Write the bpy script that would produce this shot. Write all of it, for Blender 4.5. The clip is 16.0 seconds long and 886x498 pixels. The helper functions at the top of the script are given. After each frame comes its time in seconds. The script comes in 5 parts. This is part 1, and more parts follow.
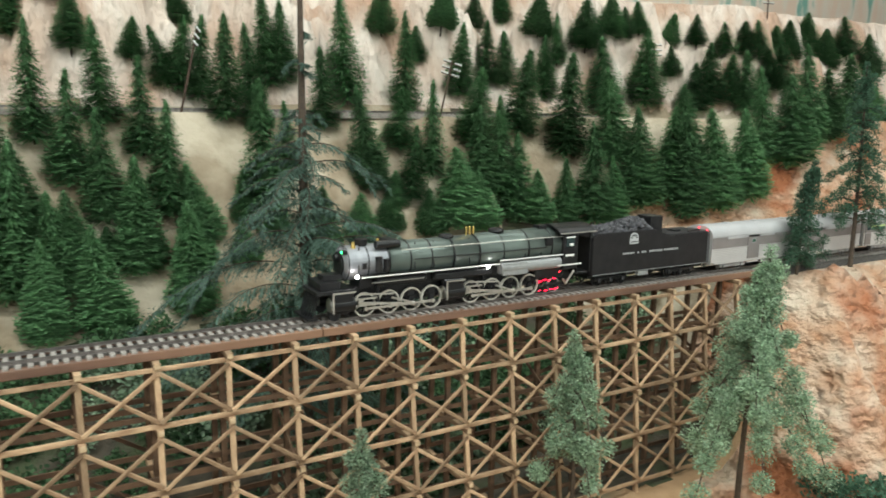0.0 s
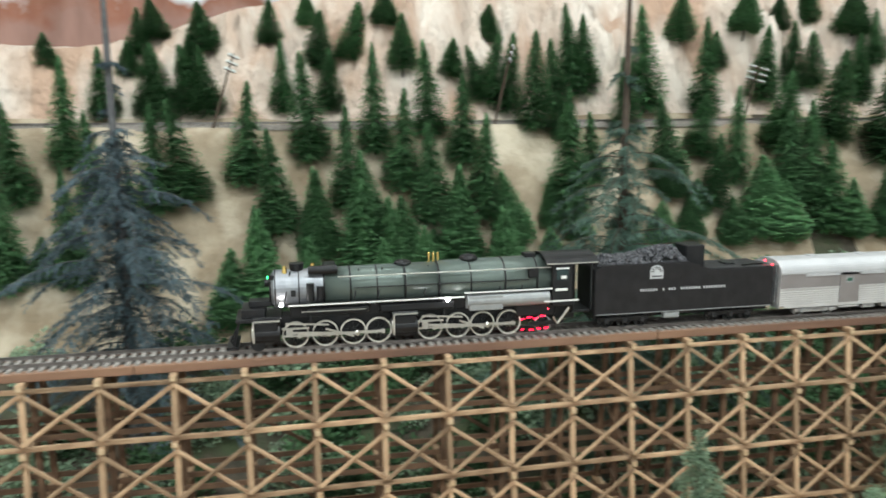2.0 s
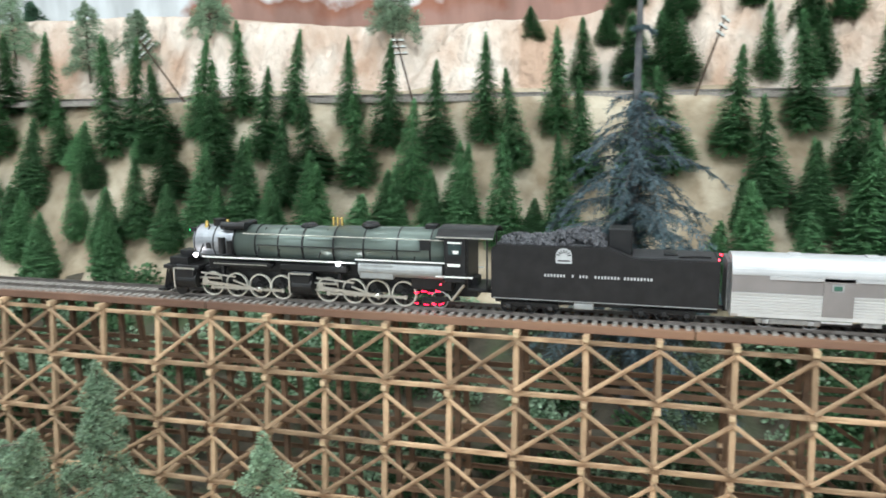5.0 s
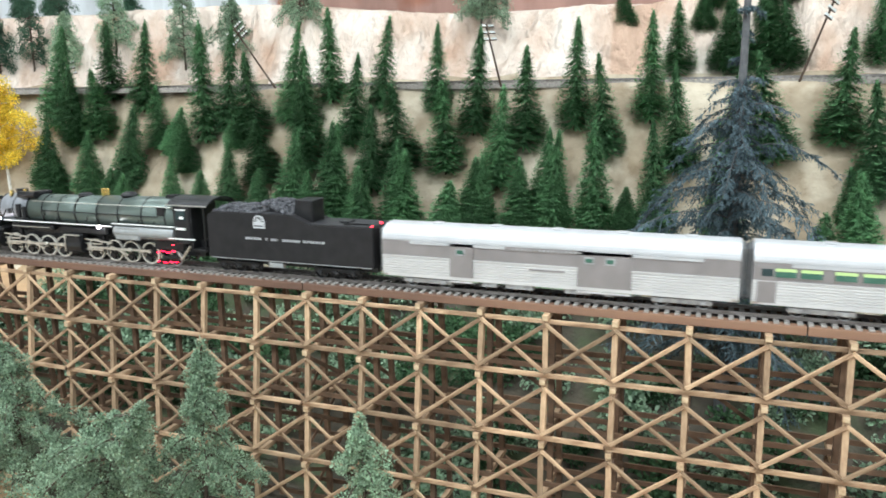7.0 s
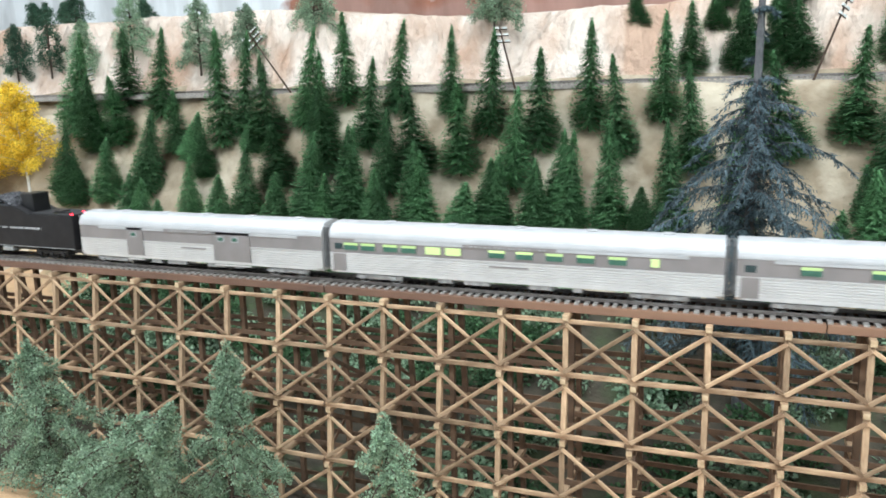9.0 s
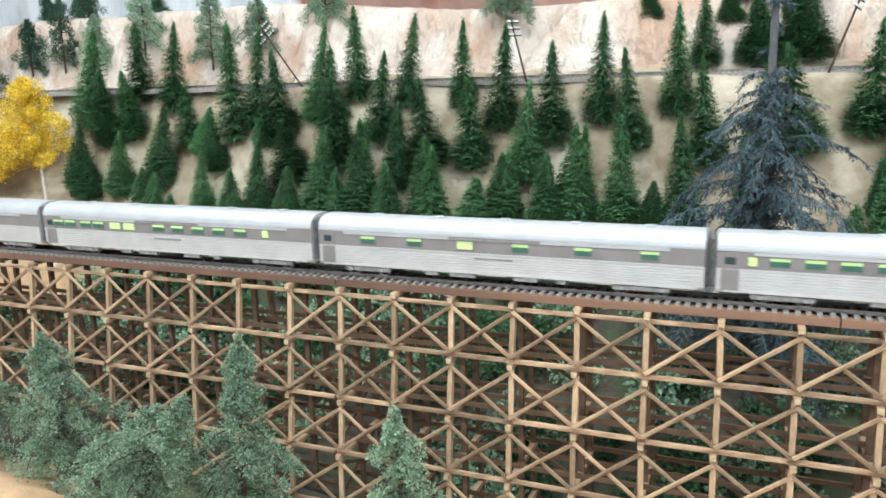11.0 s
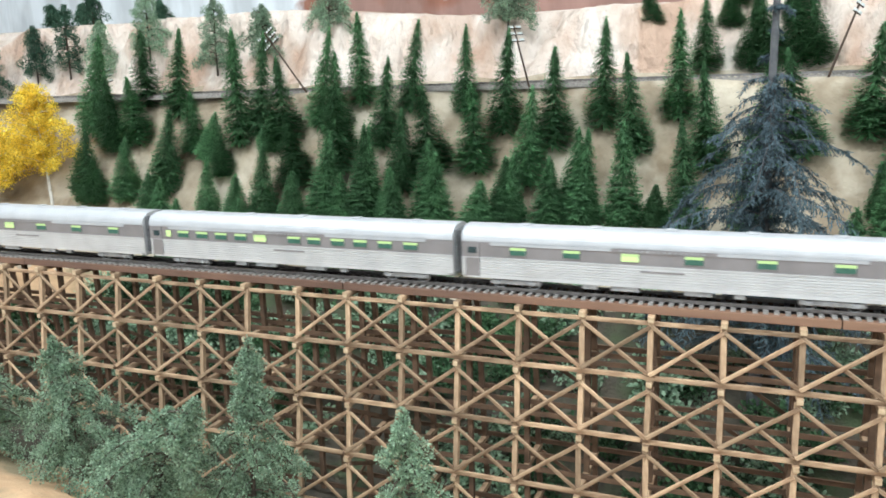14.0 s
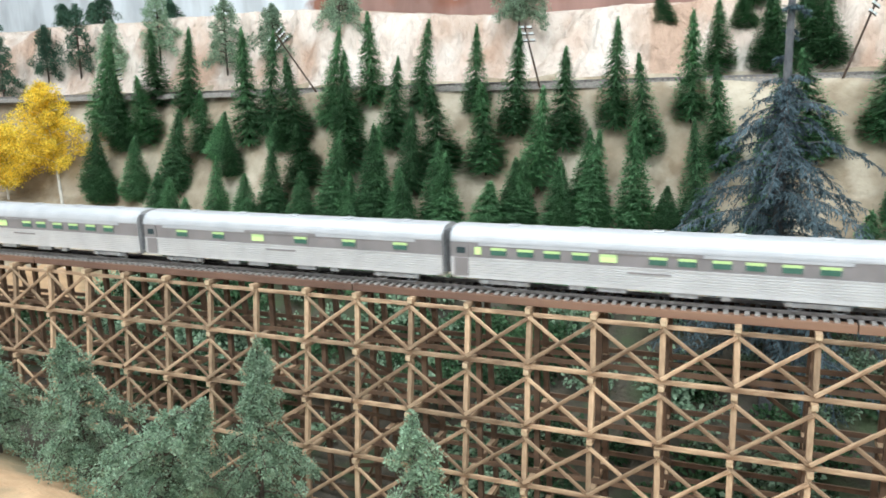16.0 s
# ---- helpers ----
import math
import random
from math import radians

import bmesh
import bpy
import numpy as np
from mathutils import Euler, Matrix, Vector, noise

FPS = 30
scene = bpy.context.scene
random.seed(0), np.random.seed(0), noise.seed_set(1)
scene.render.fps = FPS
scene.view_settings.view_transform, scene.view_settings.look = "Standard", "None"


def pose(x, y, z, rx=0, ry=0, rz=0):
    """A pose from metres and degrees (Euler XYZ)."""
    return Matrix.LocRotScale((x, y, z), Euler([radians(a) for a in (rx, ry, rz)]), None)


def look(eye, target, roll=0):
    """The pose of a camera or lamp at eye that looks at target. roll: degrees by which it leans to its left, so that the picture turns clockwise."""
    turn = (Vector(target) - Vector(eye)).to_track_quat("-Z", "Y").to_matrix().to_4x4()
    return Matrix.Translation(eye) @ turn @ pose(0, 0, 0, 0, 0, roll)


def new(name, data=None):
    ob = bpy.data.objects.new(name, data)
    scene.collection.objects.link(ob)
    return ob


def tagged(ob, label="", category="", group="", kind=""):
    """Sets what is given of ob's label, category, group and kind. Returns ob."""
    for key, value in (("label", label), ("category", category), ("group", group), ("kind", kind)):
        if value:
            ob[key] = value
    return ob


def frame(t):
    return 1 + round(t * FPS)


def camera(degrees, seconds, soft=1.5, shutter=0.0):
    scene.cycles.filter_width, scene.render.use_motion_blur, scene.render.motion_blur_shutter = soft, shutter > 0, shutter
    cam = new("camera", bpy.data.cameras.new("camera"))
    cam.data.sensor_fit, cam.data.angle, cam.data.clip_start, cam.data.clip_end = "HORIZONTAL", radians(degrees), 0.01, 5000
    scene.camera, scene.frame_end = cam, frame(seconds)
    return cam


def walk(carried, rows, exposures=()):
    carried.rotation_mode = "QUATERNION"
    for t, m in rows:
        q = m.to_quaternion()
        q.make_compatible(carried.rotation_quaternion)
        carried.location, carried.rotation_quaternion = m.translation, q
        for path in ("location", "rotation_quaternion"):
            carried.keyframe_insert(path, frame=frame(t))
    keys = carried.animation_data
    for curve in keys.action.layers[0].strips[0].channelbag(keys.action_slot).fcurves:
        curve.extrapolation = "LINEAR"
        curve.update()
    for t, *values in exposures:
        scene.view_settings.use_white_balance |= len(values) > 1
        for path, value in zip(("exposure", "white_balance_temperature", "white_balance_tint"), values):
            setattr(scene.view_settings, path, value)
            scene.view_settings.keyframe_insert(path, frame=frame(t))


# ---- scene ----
cam = camera(60.7, 16.0, soft=1.7, shutter=0.45)
PATH = [
    (0, (0.187, -0.48, 0.132), (1.17, 1.226, -0.219), 0.8),
    (0.5, (0.172, -0.487, 0.133), (1.065, 1.272, -0.2), 0.1),
    (1, (0.155, -0.488, 0.134), (0.916, 1.33, -0.204), 0.0),
    (1.5, (0.138, -0.489, 0.135), (0.752, 1.385, -0.198), 0.4),
    (2, (0.116, -0.486, 0.135), (0.507, 1.446, -0.2), -0.4),
    (2.5, (0.087, -0.476, 0.133), (0.283, 1.485, -0.206), -0.1),
    (3, (0.06, -0.473, 0.133), (0.09, 1.495, -0.221), 0.7),
    (3.5, (0.042, -0.47, 0.131), (-0.06, 1.493, -0.236), 0.1),
    (4, (0.027, -0.467, 0.129), (-0.198, 1.485, -0.242), -0.4),
    (4.5, (0.008, -0.468, 0.126), (-0.349, 1.465, -0.247), -0.7),
    (5, (-0.012, -0.469, 0.123), (-0.52, 1.429, -0.254), -0.7),
    (5.2, (-0.015, -0.469, 0.122), (-0.579, 1.411, -0.257), -0.7),
    (7.5, (-0.034, -0.473, 0.12), (-0.734, 1.356, -0.285), -0.5),
    (8, (-0.038, -0.481, 0.122), (-0.762, 1.339, -0.284), -0.5),
    (8.5, (-0.032, -0.48, 0.122), (-0.758, 1.34, -0.279), -0.9),
    (9, (-0.033, -0.479, 0.122), (-0.742, 1.347, -0.277), -1.3),
    (11.5, (-0.033, -0.479, 0.121), (-0.774, 1.331, -0.294), -1.5),
    (12, (-0.03, -0.479, 0.121), (-0.763, 1.335, -0.294), -2.0),
    (12.5, (-0.029, -0.479, 0.122), (-0.771, 1.332, -0.292), -2.1),
    (13, (-0.032, -0.482, 0.123), (-0.779, 1.327, -0.289), -2.0),
    (13.5, (-0.032, -0.484, 0.123), (-0.784, 1.324, -0.282), -1.9),
    (14, (-0.034, -0.487, 0.123), (-0.772, 1.328, -0.28), -1.6),
    (14.5, (-0.036, -0.487, 0.122), (-0.776, 1.327, -0.279), -1.4),
    (15, (-0.034, -0.483, 0.121), (-0.778, 1.33, -0.281), -1.6),
    (15.5, (-0.036, -0.483, 0.122), (-0.786, 1.327, -0.28), -1.6),
    (16, (-0.037, -0.484, 0.123), (-0.794, 1.323, -0.279), -1.4),
]
walk(cam, [(t, look(eye, target, roll)) for t, eye, target, roll in PATH], exposures=[(0.0, -0.27, 6900, 5), (2.0, -0.22, 6600, 6), (3.5, -0.12, 6450, 7), (5.0, 0.06, 6350, 7), (7.5, 0.18, 6250, 8), (9.0, 0.14, 6200, 8.5), (16.0, 0.12, 6200, 8.5)])

# ---- world and lights ----
world = bpy.data.worlds.new("room_air")
scene.world = world
world.use_nodes = True
world.node_tree.nodes["Background"].inputs[0].default_value = (0.9, 0.95, 1.0, 1)
world.node_tree.nodes["Background"].inputs[1].default_value = 0.42


def overhead_lamp(x, y, sx, sy, power, colour):
    data = bpy.data.lights.new("ceiling_tube", "AREA")
    data.shape, data.size, data.size_y, data.energy, data.color = "RECTANGLE", sx, sy, power, colour
    ob = new("ceiling_tube", data)
    ob.matrix_world = look((x, y, 1.12), (x, y + 0.05, 0))
    return ob


for lx in (-1.0, 0.1, 1.2):
    overhead_lamp(lx, 0.16, 0.95, 0.14, 5.5, (0.92, 0.99, 1.01))
    overhead_lamp(lx, -0.70, 0.95, 0.14, 13.0, (0.91, 0.99, 1.03))
    # Unseen row far behind the camera, added as frontal fill for the darks.
    overhead_lamp(lx, -1.90, 0.95, 0.14, 15.0, (0.91, 0.99, 1.03))


# ---- materials ----
def mat(name, col, col2=None, scale=60.0, rough=0.75, metal=0.0, bump=0.3, fine=None, patch=None, patch_scale=8.0, rand=0.0, stretch=None, spec=0.35, glow=None, bump_size=0.002, leafy=0.0):
    m = bpy.data.materials.new(name)
    m.use_nodes = True
    nt = m.node_tree
    n, l = nt.nodes, nt.links
    b = n["Principled BSDF"]
    b.inputs["Roughness"].default_value, b.inputs["Metallic"].default_value = rough, metal
    b.inputs["Specular IOR Level"].default_value = spec
    if glow:
        b.inputs["Base Color"].default_value = (*col, 1)
        b.inputs["Emission Color"].default_value = (*col, 1)
        b.inputs["Emission Strength"].default_value = glow
        return m
    tc = n.new("ShaderNodeTexCoord")
    mp = n.new("ShaderNodeMapping")
    l.new(tc.outputs["Object"], mp.inputs[0])
    if stretch:
        mp.inputs["Scale"].default_value = stretch
    no = n.new("ShaderNodeTexNoise")
    no.inputs["Scale"].default_value, no.inputs["Detail"].default_value = scale, 6
    l.new(mp.outputs[0], no.inputs["Vector"])
    ramp = n.new("ShaderNodeValToRGB")
    ramp.color_ramp.elements[0].position, ramp.color_ramp.elements[1].position = 0.32, 0.68
    ramp.color_ramp.elements[0].color = (*col, 1)
    ramp.color_ramp.elements[1].color = (*(col2 or [c * 0.75 for c in col]), 1)
    l.new(no.outputs[0], ramp.inputs[0])
    out = ramp.outputs[0]
    if patch:
        pn = n.new("ShaderNodeTexNoise")
        pn.inputs["Scale"].default_value, pn.inputs["Detail"].default_value = patch_scale, 5
        l.new(mp.outputs[0], pn.inputs["Vector"])
        pr = n.new("ShaderNodeValToRGB")
        pr.color_ramp.elements[0].position, pr.color_ramp.elements[1].position = 0.48, 0.62
        l.new(pn.outputs[0], pr.inputs[0])
        mx = n.new("ShaderNodeMix")
        mx.data_type = "RGBA"
        l.new(pr.outputs[0], mx.inputs["Factor"])
        l.new(out, mx.inputs["A"])
        mx.inputs["B"].default_value = (*patch, 1)
        out = mx.outputs["Result"]
    if rand:
        oi = n.new("ShaderNodeObjectInfo")
        mr = n.new("ShaderNodeMapRange")
        mr.inputs["To Min"].default_value, mr.inputs["To Max"].default_value = 1 - rand, 1 + rand
        l.new(oi.outputs["Random"], mr.inputs["Value"])
        hs = n.new("ShaderNodeHueSaturation")
        l.new(mr.outputs[0], hs.inputs["Value"])
        l.new(out, hs.inputs["Color"])
        out = hs.outputs[0]
    if leafy:
        gi = n.new("ShaderNodeNewGeometry")
        gr = n.new("ShaderNodeMapRange")
        gr.inputs["To Min"].default_value, gr.inputs["To Max"].default_value = 0.55, 1.55
        l.new(gi.outputs["Random Per Island"], gr.inputs["Value"])
        gv = n.new("ShaderNodeHueSaturation")
        l.new(gr.outputs[0], gv.inputs["Value"])
        l.new(out, gv.inputs["Color"])
        out = gv.outputs[0]
    l.new(out, b.inputs["Base Color"])
    if bump:
        bn = n.new("ShaderNodeTexNoise")
        bn.inputs["Scale"].default_value, bn.inputs["Detail"].default_value = fine or scale * 3, 8
        l.new(mp.outputs[0], bn.inputs["Vector"])
        bp = n.new("ShaderNodeBump")
        bp.inputs["Strength"].default_value, bp.inputs["Distance"].default_value = bump, bump_size
        l.new(bn.outputs[0], bp.inputs["Height"])
        l.new(bp.outputs[0], b.inputs["Normal"])
    if leafy:
        tr = n.new("ShaderNodeBsdfTranslucent")
        l.new(out, tr.inputs["Color"])
        ms = n.new("ShaderNodeMixShader")
        ms.inputs[0].default_value = leafy
        l.new(b.outputs[0], ms.inputs[1])
        l.new(tr.outputs[0], ms.inputs[2])
        l.new(ms.outputs[0], n["Material Output"].inputs["Surface"])
    return m


TIMBER = mat("timber", (0.50, 0.345, 0.215), (0.275, 0.175, 0.105), patch=(0.20, 0.12, 0.07), patch_scale=70, scale=260, stretch=(0.25, 1, 1), rough=0.75, rand=0.38, bump=0.6)
# Same timber, with the shade inside the trestle put into its colour.
TIMBER_SHADED = mat("shaded_timber", (0.17, 0.10, 0.06), (0.09, 0.055, 0.035), scale=90, rough=0.8)
END_GRAIN = mat("end_grain", (0.60, 0.46, 0.30), (0.42, 0.29, 0.17), scale=300, rough=0.8)
DECK_WOOD = mat("deck_beam_wood", (0.19, 0.105, 0.07), (0.10, 0.056, 0.04), scale=60, stretch=(0.2, 1, 1), rough=0.6, patch=(0.24, 0.135, 0.085), patch_scale=18)
TIE = mat("tie", (0.38, 0.35, 0.32), (0.22, 0.20, 0.18), scale=250, rough=0.85)
BALLAST = mat("ballast", (0.06, 0.055, 0.05), (0.12, 0.11, 0.10), scale=500, rough=0.95, bump=0.8)
DUST = mat("dusty_ballast", (0.30, 0.27, 0.24), (0.19, 0.17, 0.15), scale=400, rough=0.95, bump=0.8)
RAIL = mat("rail_steel", (0.30, 0.28, 0.27), (0.2, 0.18, 0.17), scale=200, rough=0.35, metal=0.9, bump=0)
SOIL = mat("hill_soil", (0.42, 0.345, 0.25), (0.25, 0.19, 0.125), scale=30, rough=0.95, bump=0.45, fine=90, patch=(0.56, 0.485, 0.375), patch_scale=13, bump_size=0.010)
CLIFF = mat("plaster_cliff", (0.76, 0.67, 0.59), (0.60, 0.47, 0.385), scale=20, stretch=(1.4, 1.4, 0.6), rough=0.9, bump=1.0, fine=28, patch=(0.50, 0.34, 0.25), patch_scale=9, bump_size=0.03)
SAND = mat("sandy_ground", (0.55, 0.36, 0.21), (0.40, 0.25, 0.14), scale=40, rough=0.95, bump=0.6, fine=300, patch=(0.25, 0.20, 0.12), patch_scale=14)
# Earth and undergrowth, darkened in colour for the deep shade below the trestle.
GULCH = mat("shaded_gulch_floor", (0.10, 0.082, 0.06), (0.05, 0.045, 0.034), scale=70, rough=0.95, bump=0.8, fine=300, patch=(0.07, 0.09, 0.045), patch_scale=20)
ROCK = mat("orange_rock", (0.62, 0.33, 0.19), (0.78, 0.64, 0.50), scale=30, stretch=(0.9, 0.9, 1.3), rough=0.85, bump=1.0, fine=70, patch=(0.46, 0.17, 0.08), patch_scale=11, bump_size=0.03)
GRASS = mat("grass_mat", (0.25, 0.27, 0.09), (0.36, 0.34, 0.13), scale=120, rough=0.95, bump=0.9, fine=600)
NEEDLE = mat("fir_needles", (0.092, 0.220, 0.102), (0.180, 0.330, 0.160), scale=120, rough=0.9, rand=0.25, bump=0, spec=0.1, leafy=0.38)
NEEDLE_BLUE = mat("blue_spruce_needles", (0.125, 0.175, 0.195), (0.080, 0.115, 0.130), scale=90, rough=0.8, bump=0, leafy=0.38)
NEEDLE_GREY = mat("grey_green_needles", (0.125, 0.20, 0.16), (0.075, 0.13, 0.10), scale=90, rough=0.8, bump=0, leafy=0.38)
FOAM = mat("foam_foliage", (0.185, 0.285, 0.180), (0.325, 0.425, 0.300), scale=160, rough=0.85, rand=0.2, bump=0, leafy=0.38)
FOAM_DARK = mat("dark_foam_foliage", (0.05, 0.12, 0.075), (0.09, 0.17, 0.11), scale=160, rough=0.85, rand=0.2, bump=0, leafy=0.38)
# Green toned down along with the gulch floor, to carry the same shade.
BUSH = mat("bush_foliage", (0.036, 0.085, 0.036), (0.08, 0.15, 0.072), scale=160, rough=0.9, rand=0.4, bump=0, leafy=0.38)
YELLOW = mat("aspen_leaves", (0.80, 0.58, 0.04), (0.88, 0.72, 0.14), scale=160, rough=0.8, bump=0, leafy=0.38)
BARK = mat("bark", (0.10, 0.075, 0.055), (0.06, 0.045, 0.035), scale=200, rough=0.9)
WHITE_BARK = mat("white_bark", (0.75, 0.72, 0.66), (0.5, 0.47, 0.42), scale=250, rough=0.8)
GREY_BARK = mat("grey_trunk", (0.13, 0.13, 0.13), (0.08, 0.08, 0.085), scale=200)
POLE_WOOD = mat("pole_wood", (0.10, 0.065, 0.045), (0.06, 0.04, 0.03), scale=300, rough=0.85)
GLASSY = mat("white_insulator", (0.75, 0.78, 0.76), scale=300, rough=0.3, bump=0)
# Wall and floor tones are raised so the unseen room bounces fill light.
WALL = mat("room_wall", (0.80, 0.79, 0.77), (0.76, 0.75, 0.73), scale=5, rough=0.9, bump=0.1)
FLOOR_M = mat("carpet", (0.34, 0.34, 0.35), (0.28, 0.28, 0.29), scale=60, rough=1.0)
BLACK = mat("black_paint", (0.007, 0.007, 0.008), (0.013, 0.013, 0.014), scale=150, rough=0.36, bump=0.05)
TENDER_BLACK = mat("tender_black", (0.012, 0.011, 0.012), (0.019, 0.018, 0.019), scale=120, rough=0.55, bump=0.05, spec=0.25)
BOILER = mat("boiler_green_grey", (0.125, 0.155, 0.138), (0.10, 0.125, 0.112), scale=70, rough=0.32, metal=0.35, bump=0.05)
SMOKEBOX = mat("graphite_silver", (0.34, 0.35, 0.37), (0.22, 0.23, 0.25), scale=120, rough=0.38, metal=0.6, bump=0.05)
FIREBOX = mat("firebox_grey", (0.33, 0.34, 0.34), (0.26, 0.27, 0.27), scale=120, rough=0.45, metal=0.3, bump=0.05)
STEEL = mat("bright_steel", (0.62, 0.60, 0.55), (0.5, 0.48, 0.44), scale=200, rough=0.28, metal=0.9, bump=0)
TYRE = mat("wheel_rim", (0.62, 0.60, 0.53), (0.52, 0.50, 0.45), scale=200, rough=0.4, metal=0.4, bump=0)
WHITE = mat("white_paint", (0.80, 0.80, 0.78), (0.74, 0.74, 0.72), scale=200, rough=0.5, bump=0)
FADED_WHITE = mat("faded_white", (0.52, 0.53, 0.54), (0.42, 0.43, 0.44), scale=200, rough=0.6, bump=0)
DARK_STEEL = mat("dark_steel", (0.045, 0.045, 0.048), (0.025, 0.025, 0.027), scale=200, rough=0.5, metal=0.4, bump=0.1)
BRASS = mat("brass", (0.80, 0.58, 0.20), (0.7, 0.5, 0.17), scale=200, rough=0.25, metal=0.9, bump=0)
COAL = mat("coal", (0.03, 0.03, 0.034), (0.10, 0.10, 0.11), scale=300, rough=0.3, bump=0.6)
SILVER = mat("stainless_silver", (0.68, 0.67, 0.66), (0.58, 0.57, 0.565), scale=60, rough=0.32, metal=0.50, bump=0.04)
ROOF_SILVER = mat("roof_silver", (0.48, 0.48, 0.485), (0.41, 0.41, 0.42), scale=60, rough=0.40, metal=0.2, bump=0.04)
BAND = mat("window_band_grey", (0.27, 0.245, 0.24), (0.22, 0.20, 0.195), scale=60, rough=0.45, metal=0.3, bump=0.04)
UNDER = mat("underframe_grey", (0.42, 0.42, 0.42), (0.25, 0.25, 0.25), scale=200, rough=0.55, metal=0.3)
RUBBER = mat("diaphragm_grey", (0.10, 0.10, 0.105), (0.22, 0.22, 0.22), scale=300, rough=0.5)
LIT_WINDOW = mat("lit_window", (0.50, 0.66, 0.26), glow=0.30)
SHADE_WINDOW = mat("shaded_window", (0.035, 0.10, 0.07), (0.06, 0.14, 0.10), scale=300, rough=0.2, bump=0)
BLIND = mat("window_blind", (0.40, 0.54, 0.22), glow=0.22)
DARK_GLASS = mat("dark_glass", (0.03, 0.05, 0.05), scale=300, rough=0.12, bump=0)
LAMP_WHITE = mat("white_lamp", (1.0, 0.96, 1.0), glow=60.0)
LAMP_RED = mat("red_lamp", (1.0, 0.02, 0.04), glow=14.0)
LAMP_RED_SOFT = mat("firebox_glow", (1.0, 0.01, 0.05), glow=6.0)
LAMP_GREEN = mat("green_lamp", (0.05, 1.0, 0.30), glow=5.0)


# ---- mesh helpers ----
def part(name, bm, material, parent=None, label="", smooth=False):
    mesh = bpy.data.meshes.new(name)
    bm.to_mesh(mesh)
    bm.free()
    for m in (material if isinstance(material, (list, tuple)) else (material,)):
        mesh.materials.append(m)
    if smooth:
        mesh.polygons.foreach_set("use_smooth", [True] * len(mesh.polygons))
    ob = new(name, mesh)
    ob.parent = parent
    return tagged(ob, label)


def share(name, mesh, parent, m, label=""):
    ob = new(name, mesh)
    ob.parent = parent
    ob.matrix_basis = m
    return tagged(ob, label)


def empty(name, label, category, group="", kind="", m=None):
    ob = new(name)
    if m:
        ob.matrix_basis = m
    return tagged(ob, label, category, group, kind)


def box(bm, x0, x1, y0, y1, z0, z1, bevel=0.0, ends=None):
    made = bmesh.ops.create_cube(bm, size=1.0, matrix=Matrix.Translation(((x0 + x1) / 2, (y0 + y1) / 2, (z0 + z1) / 2)) @ Matrix.Diagonal((x1 - x0, y1 - y0, z1 - z0, 1)))
    if bevel:
        edges = {e for v in made["verts"] for e in v.link_edges}
        bmesh.ops.bevel(bm, geom=list(edges), offset=bevel, segments=1, affect="EDGES", profile=0.7)
    return bm


def beam(bm, p, q, w, h):
    """A squared timber from p to q: w across, h high."""
    p, q = Vector(p), Vector(q)
    d = q - p
    turn = d.to_track_quat("X", "Z").to_matrix().to_4x4()
    bmesh.ops.create_cube(bm, size=1.0, matrix=Matrix.Translation((p + q) / 2) @ turn @ Matrix.Diagonal((d.length, w, h, 1)))
    return bm


def rod(bm, p, q, r0, r1=None, seg=8):
    p, q = Vector(p), Vector(q)
    d = q - p
    turn = d.to_track_quat("Z", "Y").to_matrix().to_4x4()
    bmesh.ops.create_cone(bm, cap_ends=True, segments=seg, radius1=r0, radius2=r0 if r1 is None else r1, depth=d.length, matrix=Matrix.Translation((p + q) / 2) @ turn)
    return bm


def ball(bm, c, r, sub=2, squash=(1, 1, 1)):
    bmesh.ops.create_icosphere(bm, subdivisions=sub, radius=r, matrix=Matrix.Translation(c) @ Matrix.Diagonal((*squash, 1)))
    return bm


def sheet(verts, faces):
    bm = bmesh.new()
    mesh = bpy.data.meshes.new("scratch")
    mesh.from_pydata(verts, [], faces)
    bm.from_mesh(mesh)
    bpy.data.meshes.remove(mesh)
    return bm


# ---- terrain ----
TY, RZ = -0.005, -0.006          # track centre line and rail top
PITCH, LEVEL = 0.0424, 0.0405    # trestle bay and storey


def lerp(v, xs, zs):
    return float(np.interp(v, xs, zs))


def step(a, b, v):
    k = min(1.0, max(0.0, (v - a) / (b - a)))
    return k * k * (3 - 2 * k)


def ripple(x, y, f, seed=0.0):
    """Cheap smooth noise between about -1 and 1."""
    s = 0.0
    for i, (a, b, w) in enumerate(((1.0, 0.37, 0.5), (-0.61, 1.13, 0.3), (1.71, 1.37, 0.25), (2.9, -2.3, 0.16), (-4.1, 3.7, 0.1))):
        s += w * math.sin(f * (a * x + b * y) + 1.7 * i + seed)
    return s


